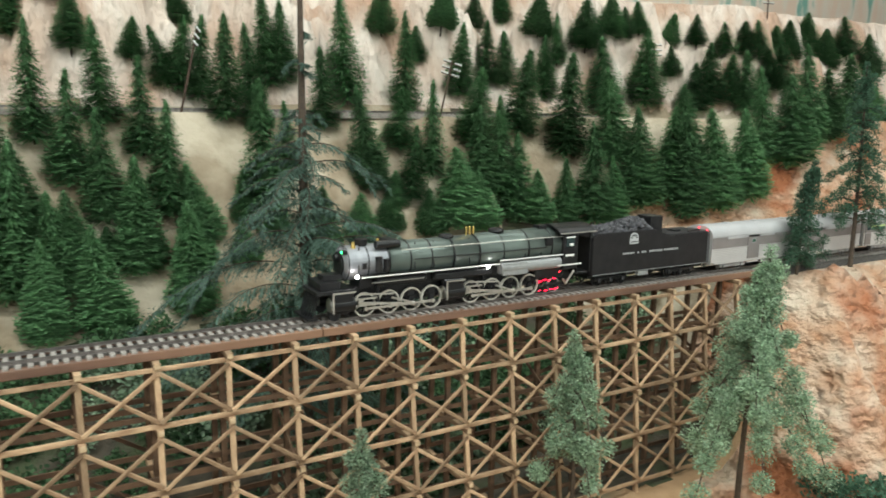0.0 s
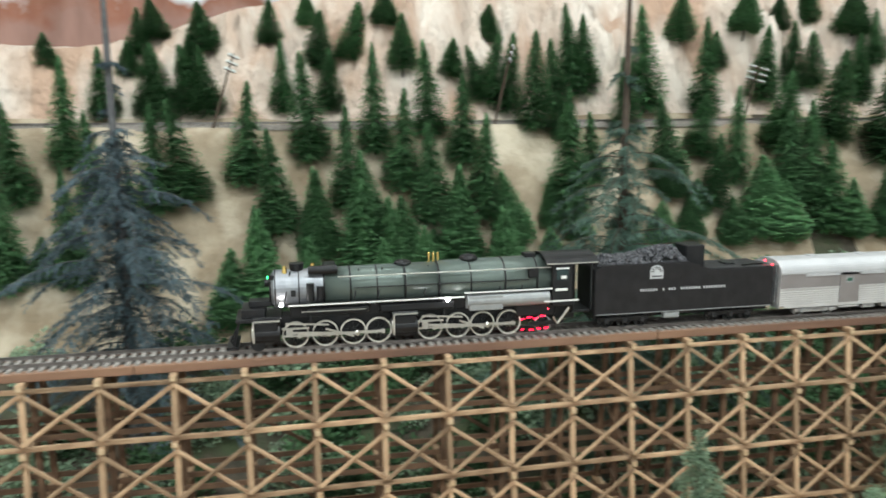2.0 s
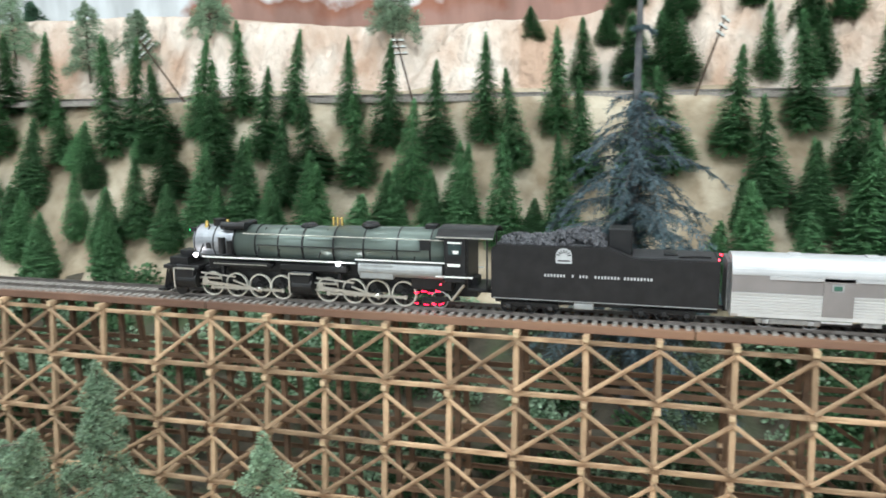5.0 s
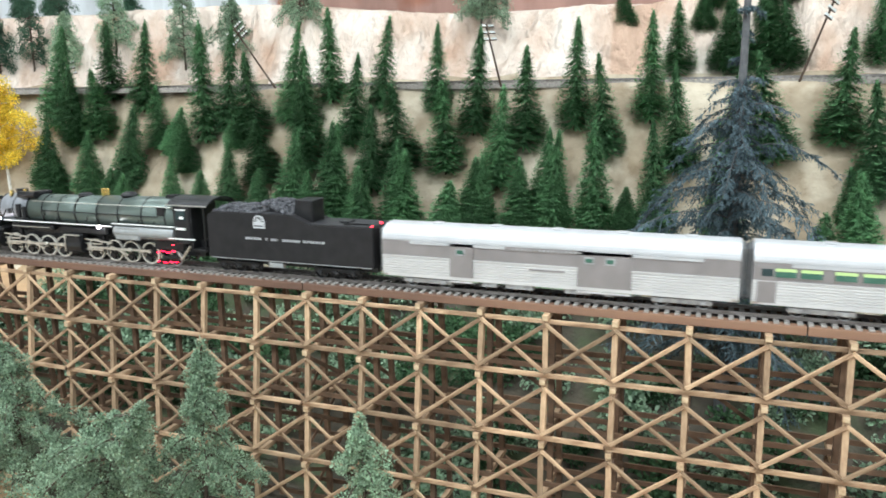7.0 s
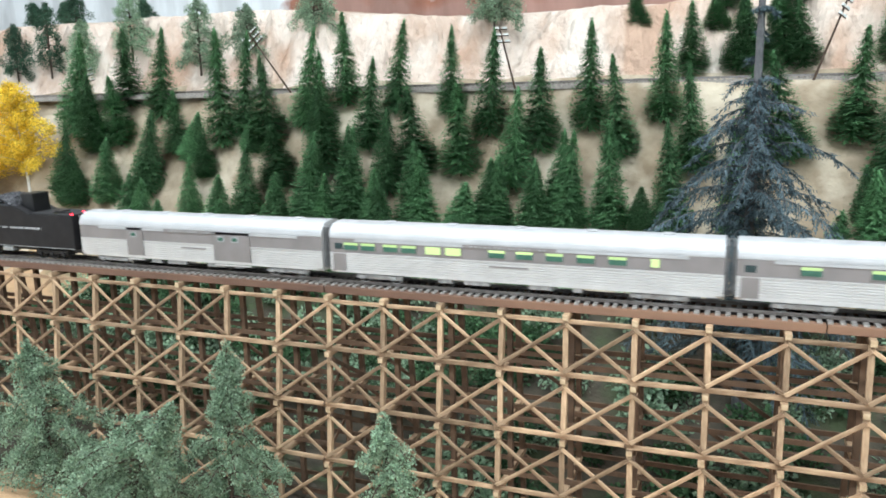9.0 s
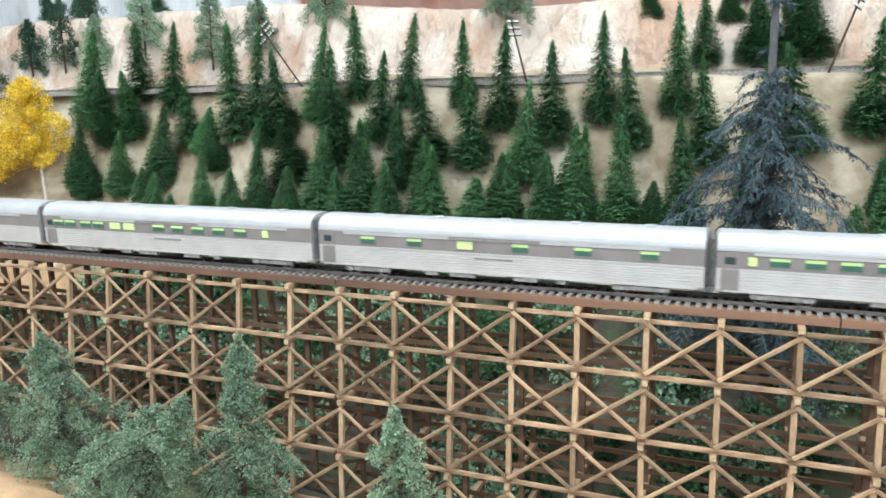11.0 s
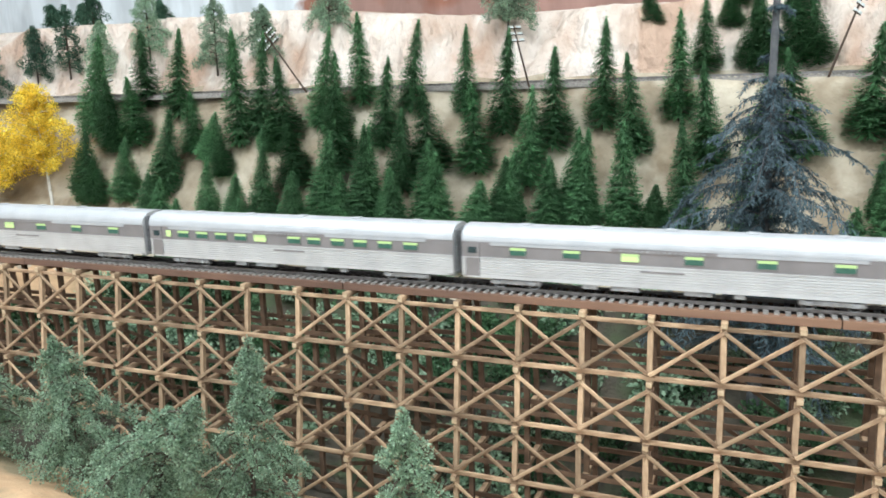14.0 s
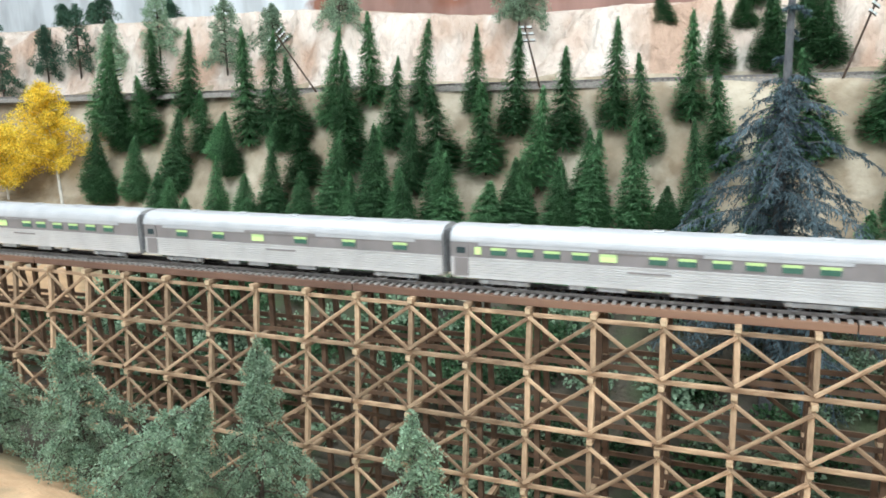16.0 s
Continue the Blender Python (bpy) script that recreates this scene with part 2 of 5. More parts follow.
def hill(x, y):
    shift = -0.120 * step(0.82, 1.22, x) + 0.02 * step(-0.5, -0.9, x)
    crest = 0.09 * step(-0.15, 0.25, x) + 0.030 * step(-0.35, -0.75, x)
    v = y - shift + 0.006 * ripple(x, y, 14, 1.0)
    rough = step(0.435, 0.46, v) * (1 - step(0.50, 0.56, v))
    v += rough * (0.026 * ripple(x, y, 27, 2.0) + 0.020 * abs(ripple(x, y * 0.4, 75, 4.0)) + 0.008 * ripple(x, y, 150, 5.0))
    z = lerp(v, (0.02, 0.08, 0.15, 0.22, 0.27, 0.305, 0.33, 0.36, 0.385, 0.425, 0.445, 0.49 + 0.4 * crest, 0.56 + 0.4 * crest, 0.80),
             (-0.26, -0.21, -0.155, -0.10, -0.05, 0.0, 0.05, 0.095, 0.130, 0.131, 0.160, 0.220 + crest, 0.228 + crest, 0.234 + crest))
    low = 1 - step(0.37, 0.39, v)
    return z + 0.004 * low * ripple(x, y, 50, 3.0)


def ground(x, y):
    bed = lerp(x, (-1.02, -0.95, -0.8, -0.6, -0.45, -0.25, 0.0, 0.3, 0.5, 0.66, 0.74, 0.79, 0.828),
               (-0.014, -0.07, -0.125, -0.15, -0.17, -0.2, -0.24, -0.24, -0.2, -0.185, -0.175, -0.10, -0.014))
    near = step(-0.07, -0.2, y)
    bank = lerp(x, (-0.9, -0.45, -0.3, -0.1, 0.4, 0.6, 0.75, 0.9, 1.2), (-0.09, -0.118, -0.15, -0.21, -0.22, -0.2, -0.185, -0.17, -0.16))
    edge = step(-0.04, -0.2, y + 0.03 * ripple(x, y, 30, 5.0) + 0.10 * (x - 0.85))
    bed = bed * (1 - (near if x < 0.68 else edge)) + bank * (near if x < 0.68 else edge)
    rock = step(0.70, 0.78, x) * (1 - step(0.02, 0.06, y)) * step(0.03, 0.055, abs(y - TY))
    bed += rock * (0.020 * ripple(x, y, 40, 6.0) - 0.024 * abs(ripple(x, y, 70, 7.0)) + 0.008 * ripple(x + y, y, 170, 7.0)) + 0.003 * ripple(x, y, 60, 8.0) * (abs(y - TY) > 0.03)
    return max(bed, hill(x, y)) if y > 0.03 else bed


XS = np.concatenate([np.arange(-2.3, -1.1, 0.05), np.arange(-1.1, 1.4, 0.0085), np.arange(1.4, 2.9, 0.05)])
YS = np.concatenate([np.arange(-0.36, -0.06, 0.009), np.arange(-0.06, 0.06, 0.008), np.arange(0.06, 0.28, 0.009), np.arange(0.28, 0.62, 0.006), np.arange(0.62, 0.93, 0.03)])


def build_terrain():
    verts, faces = [], []
    for y in YS:
        for x in XS:
            verts.append((x, y, ground(x, y)))
    w = len(XS)
    for j in range(len(YS) - 1):
        for i in range(w - 1):
            a = j * w + i
            faces.append((a, a + 1, a + w + 1, a + w))
    mesh = bpy.data.meshes.new("ground")
    mesh.from_pydata(verts, [], faces)
    for m in (SOIL, CLIFF, SAND, GULCH, ROCK, GRASS):
        mesh.materials.append(m)
    kinds = []
    for j in range(len(YS) - 1):
        y = (YS[j] + YS[j + 1]) / 2
        for i in range(w - 1):
            x = (XS[i] + XS[i + 1]) / 2
            z = verts[j * w + i][2]
            jit = 0.5 * ripple(x, y, 70, 9.0)
            if z > 0.1345:
                k = 1 if z < 0.262 + 0.09 * step(-0.15, 0.25, x) + 0.004 * jit else 0
            elif y > (0.03 if x < 0.42 else 0.16) and z > -0.085 + 0.02 * jit and x < 0.72:
                k = 0
            elif x > (0.77 if y > -0.055 else 0.69) + 0.02 * jit:
                k = 4 if y < 0.045 or (x > 0.92 and z < 0.010 + 0.3 * max(0.0, x - 1.0) + 0.008 * jit) else 5 if x > 0.93 + 0.05 * jit and z < 0.075 + 0.03 * jit else 0
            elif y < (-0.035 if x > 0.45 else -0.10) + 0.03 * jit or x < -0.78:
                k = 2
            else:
                # Gulch bottom and the slope behind the trestle get the shade-darkened colour.
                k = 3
            kinds.append(k)
    mesh.polygons.foreach_set("material_index", kinds)
    mesh.polygons.foreach_set("use_smooth", [True] * len(kinds))
    return tagged(new("ground", mesh), "plaster and soil hillside with pale cliff and sandy gulch, shade painted into its floor", "ground", kind="structure")


build_terrain()


def build_room():
    bm = box(bmesh.new(), -2.4, 3.0, 0.93, 0.98, -0.4, 1.25)
    m = mat("painted_backdrop", (0.80, 0.84, 0.88), (0.70, 0.77, 0.84), scale=3, rough=0.95, bump=0)
    nt = m.node_tree
    n, l = nt.nodes, nt.links
    geo = n.new("ShaderNodeTexCoord")
    sep = n.new("ShaderNodeSeparateXYZ")
    l.new(geo.outputs["Object"], sep.inputs[0])
    no = n.new("ShaderNodeTexNoise")
    no.inputs["Scale"].default_value, no.inputs["Detail"].default_value = 7.0, 8
    l.new(geo.outputs["Object"], no.inputs["Vector"])
    add = n.new("ShaderNodeMath")
    add.operation = "MULTIPLY_ADD"
    add.inputs[1].default_value = 0.35
    l.new(no.outputs[0], add.inputs[0])
    l.new(sep.outputs["Z"], add.inputs[2])
    ramp = n.new("ShaderNodeValToRGB")
    ramp.color_ramp.elements[0].position, ramp.color_ramp.elements[1].position = 0.50, 0.53
    ramp.color_ramp.elements[0].color, ramp.color_ramp.elements[1].color = (0.34, 0.15, 0.10, 1), (0.78, 0.82, 0.86, 1)
    mid = ramp.color_ramp.elements.new(0.46)
    mid.color = (0.40, 0.24, 0.20, 1)
    west = n.new("ShaderNodeMapRange")
    west.inputs["From Min"].default_value, west.inputs["From Max"].default_value = -1.5, -0.7
    west.inputs["To Min"].default_value, west.inputs["To Max"].default_value = 0.16, 0.0
    l.new(sep.outputs["X"], west.inputs["Value"])
    high = n.new("ShaderNodeMath")
    l.new(add.outputs[0], high.inputs[0])
    l.new(west.outputs[0], high.inputs[1])
    l.new(high.outputs[0], ramp.inputs[0])
    mp = n.new("ShaderNodeMapping")
    mp.inputs["Scale"].default_value = (14.0, 1.0, 4.0)
    l.new(geo.outputs["Object"], mp.inputs[0])
    streak = n.new("ShaderNodeTexNoise")
    streak.inputs["Scale"].default_value, streak.inputs["Detail"].default_value = 1.6, 5
    l.new(mp.outputs[0], streak.inputs["Vector"])
    paint = n.new("ShaderNodeValToRGB")
    paint.color_ramp.elements[0].position, paint.color_ramp.elements[1].position = 0.36, 0.62
    paint.color_ramp.elements[0].color, paint.color_ramp.elements[1].color = (0.20, 0.42, 0.36, 1), (0.74, 0.60, 0.50, 1)
    paint.color_ramp.elements.new(0.46).color = (0.72, 0.68, 0.60, 1)
    l.new(streak.outputs[0], paint.inputs[0])
    east = n.new("ShaderNodeMapRange")
    east.inputs["From Min"].default_value, east.inputs["From Max"].default_value = 0.7, 1.2
    l.new(sep.outputs["X"], east.inputs["Value"])
    both = n.new("ShaderNodeMix")
    both.data_type = "RGBA"
    l.new(east.outputs[0], both.inputs["Factor"])
    wash = n.new("ShaderNodeMix")
    wash.data_type = "RGBA"
    wash.blend_type = "MULTIPLY"
    wash.inputs["Factor"].default_value = 0.28
    grey = n.new("ShaderNodeMapRange")
    grey.inputs["From Min"].default_value, grey.inputs["From Max"].default_value = 0.35, 0.60
    l.new(streak.outputs[0], grey.inputs["Value"])
    l.new(ramp.outputs[0], wash.inputs["A"])
    l.new(grey.outputs[0], wash.inputs["B"])
    l.new(wash.outputs["Result"], both.inputs["A"])
    l.new(paint.outputs[0], both.inputs["B"])
    l.new(both.outputs["Result"], n["Principled BSDF"].inputs["Base Color"])
    tagged(part("backdrop", bm, m), "painted backdrop of red mountains under pale sky", "backdrop", kind="structure")
    # Unseen shell that closes the room and reflects fill onto the layout.
    for name, b in (("wall_south", (-2.5, 3.1, -2.65, -2.6, -1.2, 1.3)), ("wall_west", (-2.45, -2.4, -2.6, 0.98, -1.2, 1.3)), ("wall_east", (3.0, 3.05, -2.6, 0.98, -1.2, 1.3))):
        tagged(part(name, box(bmesh.new(), *b), WALL), "plain off-white room wall", "wall", kind="structure")
    tagged(part("ceiling", box(bmesh.new(), -2.5, 3.1, -2.6, 1.0, 1.25, 1.3), WALL), "plain white ceiling", "ceiling", kind="structure")
    tagged(part("floor", box(bmesh.new(), -2.5, 3.1, -2.6, 1.0, -1.25, -1.2), FLOOR_M), "grey carpet floor", "floor", kind="structure")
    tagged(part("layout_fascia", box(bmesh.new(), -2.3, 2.85, -0.375, -0.361, -1.2, -0.10), WALL), "painted fascia board below the layout edge", "panel", kind="structure")


build_room()


# ---- trestle ----
BENTS = [-0.385 - 0.043 * j for j in range(13, -1, -1)] + [PITCH * (k - 8) for k in range(0, 27)]
CAP_Z = -0.0165


def near_y(level):
    return -0.0270 - 0.0042 * level


def far_y(level):
    return 2 * TY - near_y(level)


def mesh_of(bm, mats, ends=False):
    """A shared mesh; the faces across its length get the second material."""
    mesh = bpy.data.meshes.new("piece")
    if ends:
        for f in bm.faces:
            if abs(f.normal.x) > 0.9:
                f.material_index = 1
    bm.to_mesh(mesh)
    bm.free()
    for m in mats:
        mesh.materials.append(m)
    return mesh


def timber_mesh(length, w, h, mats=(TIMBER, END_GRAIN)):
    return mesh_of(box(bmesh.new(), -length / 2, length / 2, -w / 2, w / 2, -h / 2, h / 2, bevel=0.0003), mats, True)


def lay(p, q):
    """The pose of a timber whose long side runs from p to q."""
    p, q = Vector(p), Vector(q)
    return Matrix.Translation((p + q) / 2) @ (q - p).to_track_quat("X", "Z").to_matrix().to_4x4()


def wobble(k=0.0006):
    return random.uniform(-k, k)


def build_trestle():
    bridge = empty("trestle_bridge", "tall brown timber trestle bridge with crossed bracing", "bridge")
    rest_dark, rest = bmesh.new(), bmesh.new()
    cache = {}

    def piece(name, p, q, w, h):
        length = round((Vector(q) - Vector(p)).length, 3)
        key = (length, w, h)
        if key not in cache:
            cache[key] = timber_mesh(length, w, h)
        return share(name, cache[key], bridge, lay(p, q))

    counts = {}
    for i, x in enumerate(BENTS):
        z_near, z_far = ground(x, near_y(3)), ground(x, far_y(3))
        low = min(z_near, z_far, ground(x, TY))
        n = max(1, int((CAP_Z - low) / LEVEL + 0.6))
        counts[i] = n
        shown = -0.70 < x < 0.78
        for s in range(n):
            z0, z1 = CAP_Z - LEVEL * s, CAP_Z - LEVEL * (s + 1)
            zc = z0
            a, b = near_y(s), far_y(s)
            # cap across the bent
            if shown and s < 5:
                piece("cap_timber", (x + wobble(), a - 0.0015 + wobble(), zc), (x + wobble(), b + 0.0015, zc), 0.0040, 0.0040)
            else:
                beam(rest, (x, a - 0.0015, zc), (x, b + 0.0015, zc), 0.0040, 0.0040)
            # posts of this storey
            zt, zb = z0 - 0.0018, z1 + 0.0018
            if shown and s < 5:
                piece("post", (x + wobble(), a + 0.0035, zt), (x + wobble(), near_y(s + 1) + 0.0035, zb if s < n - 1 else zb - 0.03), 0.0036, 0.0036)
            else:
                beam(rest, (x, a + 0.0035, zt), (x, near_y(s + 1) + 0.0035, zb - (0.03 if s == n - 1 else 0)), 0.0036, 0.0036)
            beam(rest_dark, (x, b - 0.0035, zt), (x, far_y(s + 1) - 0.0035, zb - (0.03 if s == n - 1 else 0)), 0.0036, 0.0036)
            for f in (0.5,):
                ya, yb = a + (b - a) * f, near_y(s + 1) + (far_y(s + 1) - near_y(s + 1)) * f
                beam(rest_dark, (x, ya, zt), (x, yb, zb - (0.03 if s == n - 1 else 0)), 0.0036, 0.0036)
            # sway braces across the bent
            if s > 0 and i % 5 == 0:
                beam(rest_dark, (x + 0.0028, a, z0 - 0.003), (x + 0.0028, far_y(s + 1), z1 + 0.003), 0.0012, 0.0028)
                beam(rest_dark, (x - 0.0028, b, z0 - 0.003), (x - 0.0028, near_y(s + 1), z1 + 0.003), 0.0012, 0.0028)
    for i in range(len(BENTS) - 1):
        x0, x1 = BENTS[i], BENTS[i + 1]
        n = min(counts[i], counts[i + 1])
        shown = -0.70 < x0 < 0.70
        plain = abs(x0 + 0.385) < 0.004
        for s in range(n):
            z0, z1 = CAP_Z - LEVEL * s, CAP_Z - LEVEL * (s + 1)
            ya, yb = near_y(s) + 0.0006, near_y(s + 1) + 0.0006
            zt, zb = z0 - 0.0042, z1 + 0.0062
            lines = (((x0, ya, zt), (x1, yb, zb)), ((x0, yb - 0.0012, zb), (x1, ya - 0.0012, zt)))
            if not (plain and s == 0):
                for p, q in lines:
                    if shown and s < 4:
                        piece("diagonal_brace", (p[0], p[1] + wobble(0.0003), p[2] + wobble()), (q[0], q[1], q[2] + wobble()), 0.0013, 0.0026)
                    else:
                        beam(rest, p, q, 0.0013, 0.0026)
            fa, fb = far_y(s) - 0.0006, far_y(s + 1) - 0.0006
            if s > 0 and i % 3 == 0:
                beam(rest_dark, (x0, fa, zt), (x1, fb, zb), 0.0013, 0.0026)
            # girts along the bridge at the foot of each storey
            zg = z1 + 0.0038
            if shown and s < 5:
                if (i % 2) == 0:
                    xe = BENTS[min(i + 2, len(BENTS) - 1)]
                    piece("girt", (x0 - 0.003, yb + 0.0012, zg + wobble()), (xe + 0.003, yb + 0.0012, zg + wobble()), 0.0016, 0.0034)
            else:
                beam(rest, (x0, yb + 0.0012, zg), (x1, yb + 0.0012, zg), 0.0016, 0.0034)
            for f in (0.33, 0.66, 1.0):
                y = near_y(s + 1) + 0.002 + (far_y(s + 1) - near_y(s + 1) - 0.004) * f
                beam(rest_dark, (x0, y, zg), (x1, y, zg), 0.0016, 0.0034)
    # light ledger under the deck and the deck's beams
    for a in range(0, len(BENTS) - 2, 3):
        b = min(a + 3, len(BENTS) - 1)
        piece("ledger", (BENTS[a], near_y(0) + 0.0040, CAP_Z - 0.0035), (BENTS[b], near_y(0) + 0.0040, CAP_Z - 0.0035), 0.0016, 0.0030)
    joints = (BENTS[0] - 0.02, -0.62, -0.302, 0.02, 0.36, BENTS[-1] + 0.06)
    for side in (-1, 1):
        for a, b in zip(joints, joints[1:]):
            y = TY + side * 0.0145
            part("deck_beam", box(bmesh.new(), a + 0.0003, b - 0.0003, y - 0.003, y + 0.003, -0.0145, -0.0092, bevel=0.0004), DECK_WOOD, bridge, "reddish-brown stained deck beam")
    part("deck_board", box(bmesh.new(), joints[0], joints[-1], TY - 0.0112, TY + 0.0112, -0.0143, -0.0105), BALLAST, bridge)
    # Inner and far members use the timber coloured for shade.
    ob = part("inner_framing", rest_dark, TIMBER_SHADED, bridge)
    tagged(ob, kind="stuff")
    ob = part("outer_framing", rest, TIMBER, bridge)
    tagged(ob, kind="stuff")


def build_track(name, x0, x1, yc, top, pitch, label, near_ties=True):
    line = empty(name, label, "track")
    ties = bmesh.new()
    x = x0
    single = mesh_of(box(bmesh.new(), -0.0015, 0.0015, -0.0158, 0.0158, -0.0010, 0.0010, bevel=0.0002), (TIE,))
    while x < x1:
        if near_ties and -0.88 < x < 0.86:
            share("tie", single, line, pose(x + wobble(0.0003), yc + wobble(0.0004), top - 0.0032, 0, 0, random.uniform(-1, 1)))
            x += pitch
            continue
        box(ties, x - 0.0015, x + 0.0015, yc - 0.0158 + wobble(0.0004), yc + 0.0158, top - 0.0042, top - 0.0022)
        x += pitch
    tagged(part("tie_run", ties, TIE, line, "grey weathered ties"), kind="stuff")
    for side in (-1, 1):
        y = yc + side * 0.0083
        bm = box(bmesh.new(), x0, x1, y - 0.0005, y + 0.0005, top - 0.0008, top)
        box(bm, x0, x1, y - 0.0002, y + 0.0002, top - 0.0018, top - 0.0008)
        box(bm, x0, x1, y - 0.0010, y + 0.0010, top - 0.0022, top - 0.0018)
        part("rail", bm, RAIL, line)
    return line


def build_roadbed(name, x0, x1, yc, top, material=BALLAST):
    verts, faces = [], []
    for x in (x0, x1):
        for dy, dz in ((-0.026, -0.006), (-0.019, 0), (0.019, 0), (0.026, -0.006)):
            verts.append((x, yc + dy, top + dz))
    faces = [(0, 4, 5, 1), (1, 5, 6, 2), (2, 6, 7, 3), (0, 3, 7, 4), (0, 1, 2, 3), (4, 7, 6, 5)]
    tagged(part(name, sheet(verts, faces), material), "dusty ballast roadbed under the track", "roadbed", kind="structure")


build_track("railway_track", -2.15, 2.75, TY, RZ, 0.0060, "single railway track with steel rails on grey ties")
build_roadbed("roadbed_1", -2.15, BENTS[0] - 0.02, TY, RZ - 0.0036)
build_roadbed("roadbed_3", -2.2, 0.98, 0.407, 0.1315, DUST)
build_track("upper_track", -2.2, 0.98, 0.407, 0.1350, 0.0062, "railway line along the cliff foot", False)
build_roadbed("roadbed_2", BENTS[-1] + 0.06, 2.75, TY, RZ - 0.0036)


# ---- train ----
def wheel(parent, x, y, r, rim=TYRE, spokes=10, name="driving_wheel"):
    """A spoked wheel facing the side y."""
    hub = part(name, rod(bmesh.new(), (0, -0.0009, 0), (0, 0.0009, 0), r * 0.22, seg=12), BLACK, parent)
    hub.matrix_basis = pose(x, y, r)
    bm = bmesh.new()
    n = 28
    ring = []
    for k in range(n):
        a = 2 * math.pi * k / n
        for rr, yy in ((r * 0.89, -0.0011), (r, -0.0011), (r, 0.0009), (r * 0.89, 0.0009)):
            ring.append(bm.verts.new((rr * math.cos(a), yy, rr * math.sin(a))))
    for k in range(n):
        for c in range(4):
            bm.faces.new((ring[4 * k + c], ring[4 * k + (c + 1) % 4], ring[4 * ((k + 1) % n) + (c + 1) % 4], ring[4 * ((k + 1) % n) + c]))
    part("rim", bm, rim, hub, "bright metal wheel rim")
    bm = bmesh.new()
    for k in range(spokes):
        a = 2 * math.pi * k / spokes
        beam(bm, (0, 0, 0), (r * 0.86 * math.cos(a), 0, r * 0.86 * math.sin(a)), 0.0008, 0.0009)
    box(bm, -r * 0.32, r * 0.32, -0.0008, 0.0008, r * 0.35, r * 0.84)
    part("spokes", bm, BLACK, hub)
    return hub


def solid(parent, name, material, boxes, label="", bevel=0.0003):
    bm = bmesh.new()
    for b in boxes:
        box(bm, *b, bevel=bevel)
    return part(name, bm, material, parent, label)


GEAR = {"wheel": [], "coupling": [], "main": []}


def build_locomotive():
    """Origin on the rail below the tender's emblem; the front points to -x."""
    loco = empty("steam_locomotive", "articulated steam locomotive with grey-green boiler and silver smokebox", "locomotive")
    cz = 0.0365
    bm = bmesh.new()
    rod(bm, (-0.2545, 0, cz), (-0.2235, 0, cz), 0.0120, 0.0120, 32)
    rod(bm, (-0.2560, 0, cz), (-0.2545, 0, cz), 0.0095, 0.0112, 32)
    part("smokebox", bm, SMOKEBOX, loco, "silver graphite smokebox", smooth=False)
    bm = rod(bmesh.new(), (-0.2235, 0, cz), (-0.1500, 0, cz), 0.0124, 0.0132, 36)
    rod(bm, (-0.1500, 0, cz + 0.0003), (-0.0720, 0, cz + 0.0005), 0.0134, 0.0140, 36)
    part("smokebox_front", rod(bmesh.new(), (-0.2572, 0, cz), (-0.2558, 0, cz), 0.0082, seg=24), BLACK, loco)
    for xb in (-0.2535, -0.2390):
        part("smokebox_band", rod(bmesh.new(), (xb - 0.0004, 0, cz), (xb + 0.0004, 0, cz), 0.0123, seg=32), BLACK, loco)
    bm2 = rod(bmesh.new(), (-0.2320, -0.0125, cz - 0.006), (-0.2320, -0.0125, cz + 0.005), 0.0024, seg=12)
    rod(bm2, (-0.2260, -0.0125, cz - 0.006), (-0.2260, -0.0125, cz + 0.003), 0.0022, seg=12)
    part("air_compressor", bm2, BLACK, loco)
    part("step_plate", box(bmesh.new(), -0.2440, -0.2410, -0.0128, -0.0115, cz - 0.003, cz + 0.001), BLACK, loco)
    boiler = part("boiler", bm, BOILER, loco, "grey-green boiler jacket", smooth=True)
    for x in (-0.2235, -0.2070, -0.1900, -0.1720, -0.1500, -0.1290, -0.1060, -0.0840):
        part("boiler_band", rod(bmesh.new(), (x - 0.0005, 0, cz), (x + 0.0005, 0, cz), 0.0130 if x < -0.18 else 0.0139 if x < -0.12 else 0.0144, seg=36), BLACK, boiler)
    for z, x0, x1 in ((cz + 0.0085, -0.215, -0.075), (cz + 0.001, -0.205, -0.09)):
        for side in (-1, 1):
            bm = rod(bmesh.new(), (x0, side * 0.0136, z), (x1, side * 0.0145, z), 0.0004, seg=6)
            part("handrail", bm, STEEL if z > cz + 0.004 else BLACK, boiler)
    # things along the top of the boiler
    bm = ball(bmesh.new(), (-0.128, 0, cz + 0.0145), 0.0055, 2, (1.15, 1.2, 0.55))
    part("steam_dome", bm, BLACK, boiler)
    part("sand_dome", ball(bmesh.new(), (-0.172, 0, cz + 0.013), 0.0050, 2, (1.2, 1.2, 0.5)), BLACK, boiler)
    bm = rod(bmesh.new(), (-0.2400, 0, cz + 0.0105), (-0.2400, 0, cz + 0.0160), 0.0042, 0.0046, 20)
    part("chimney", bm, BLACK, loco)
    bm = bmesh.new()
    box(bm, -0.2235, -0.2150, -0.008, 0.008, cz + 0.010, cz + 0.0150, bevel=0.001)
    rod(bm, (-0.2330, -0.009, cz + 0.0125), (-0.2150, -0.009, cz + 0.0125), 0.0028, seg=14)
    part("feedwater_heater", bm, BLACK, loco)
    part("bell", rod(bmesh.new(), (-0.2475, -0.004, cz + 0.010), (-0.2475, -0.004, cz + 0.0150), 0.0020, 0.0010, 12), BRASS, loco, "brass bell")
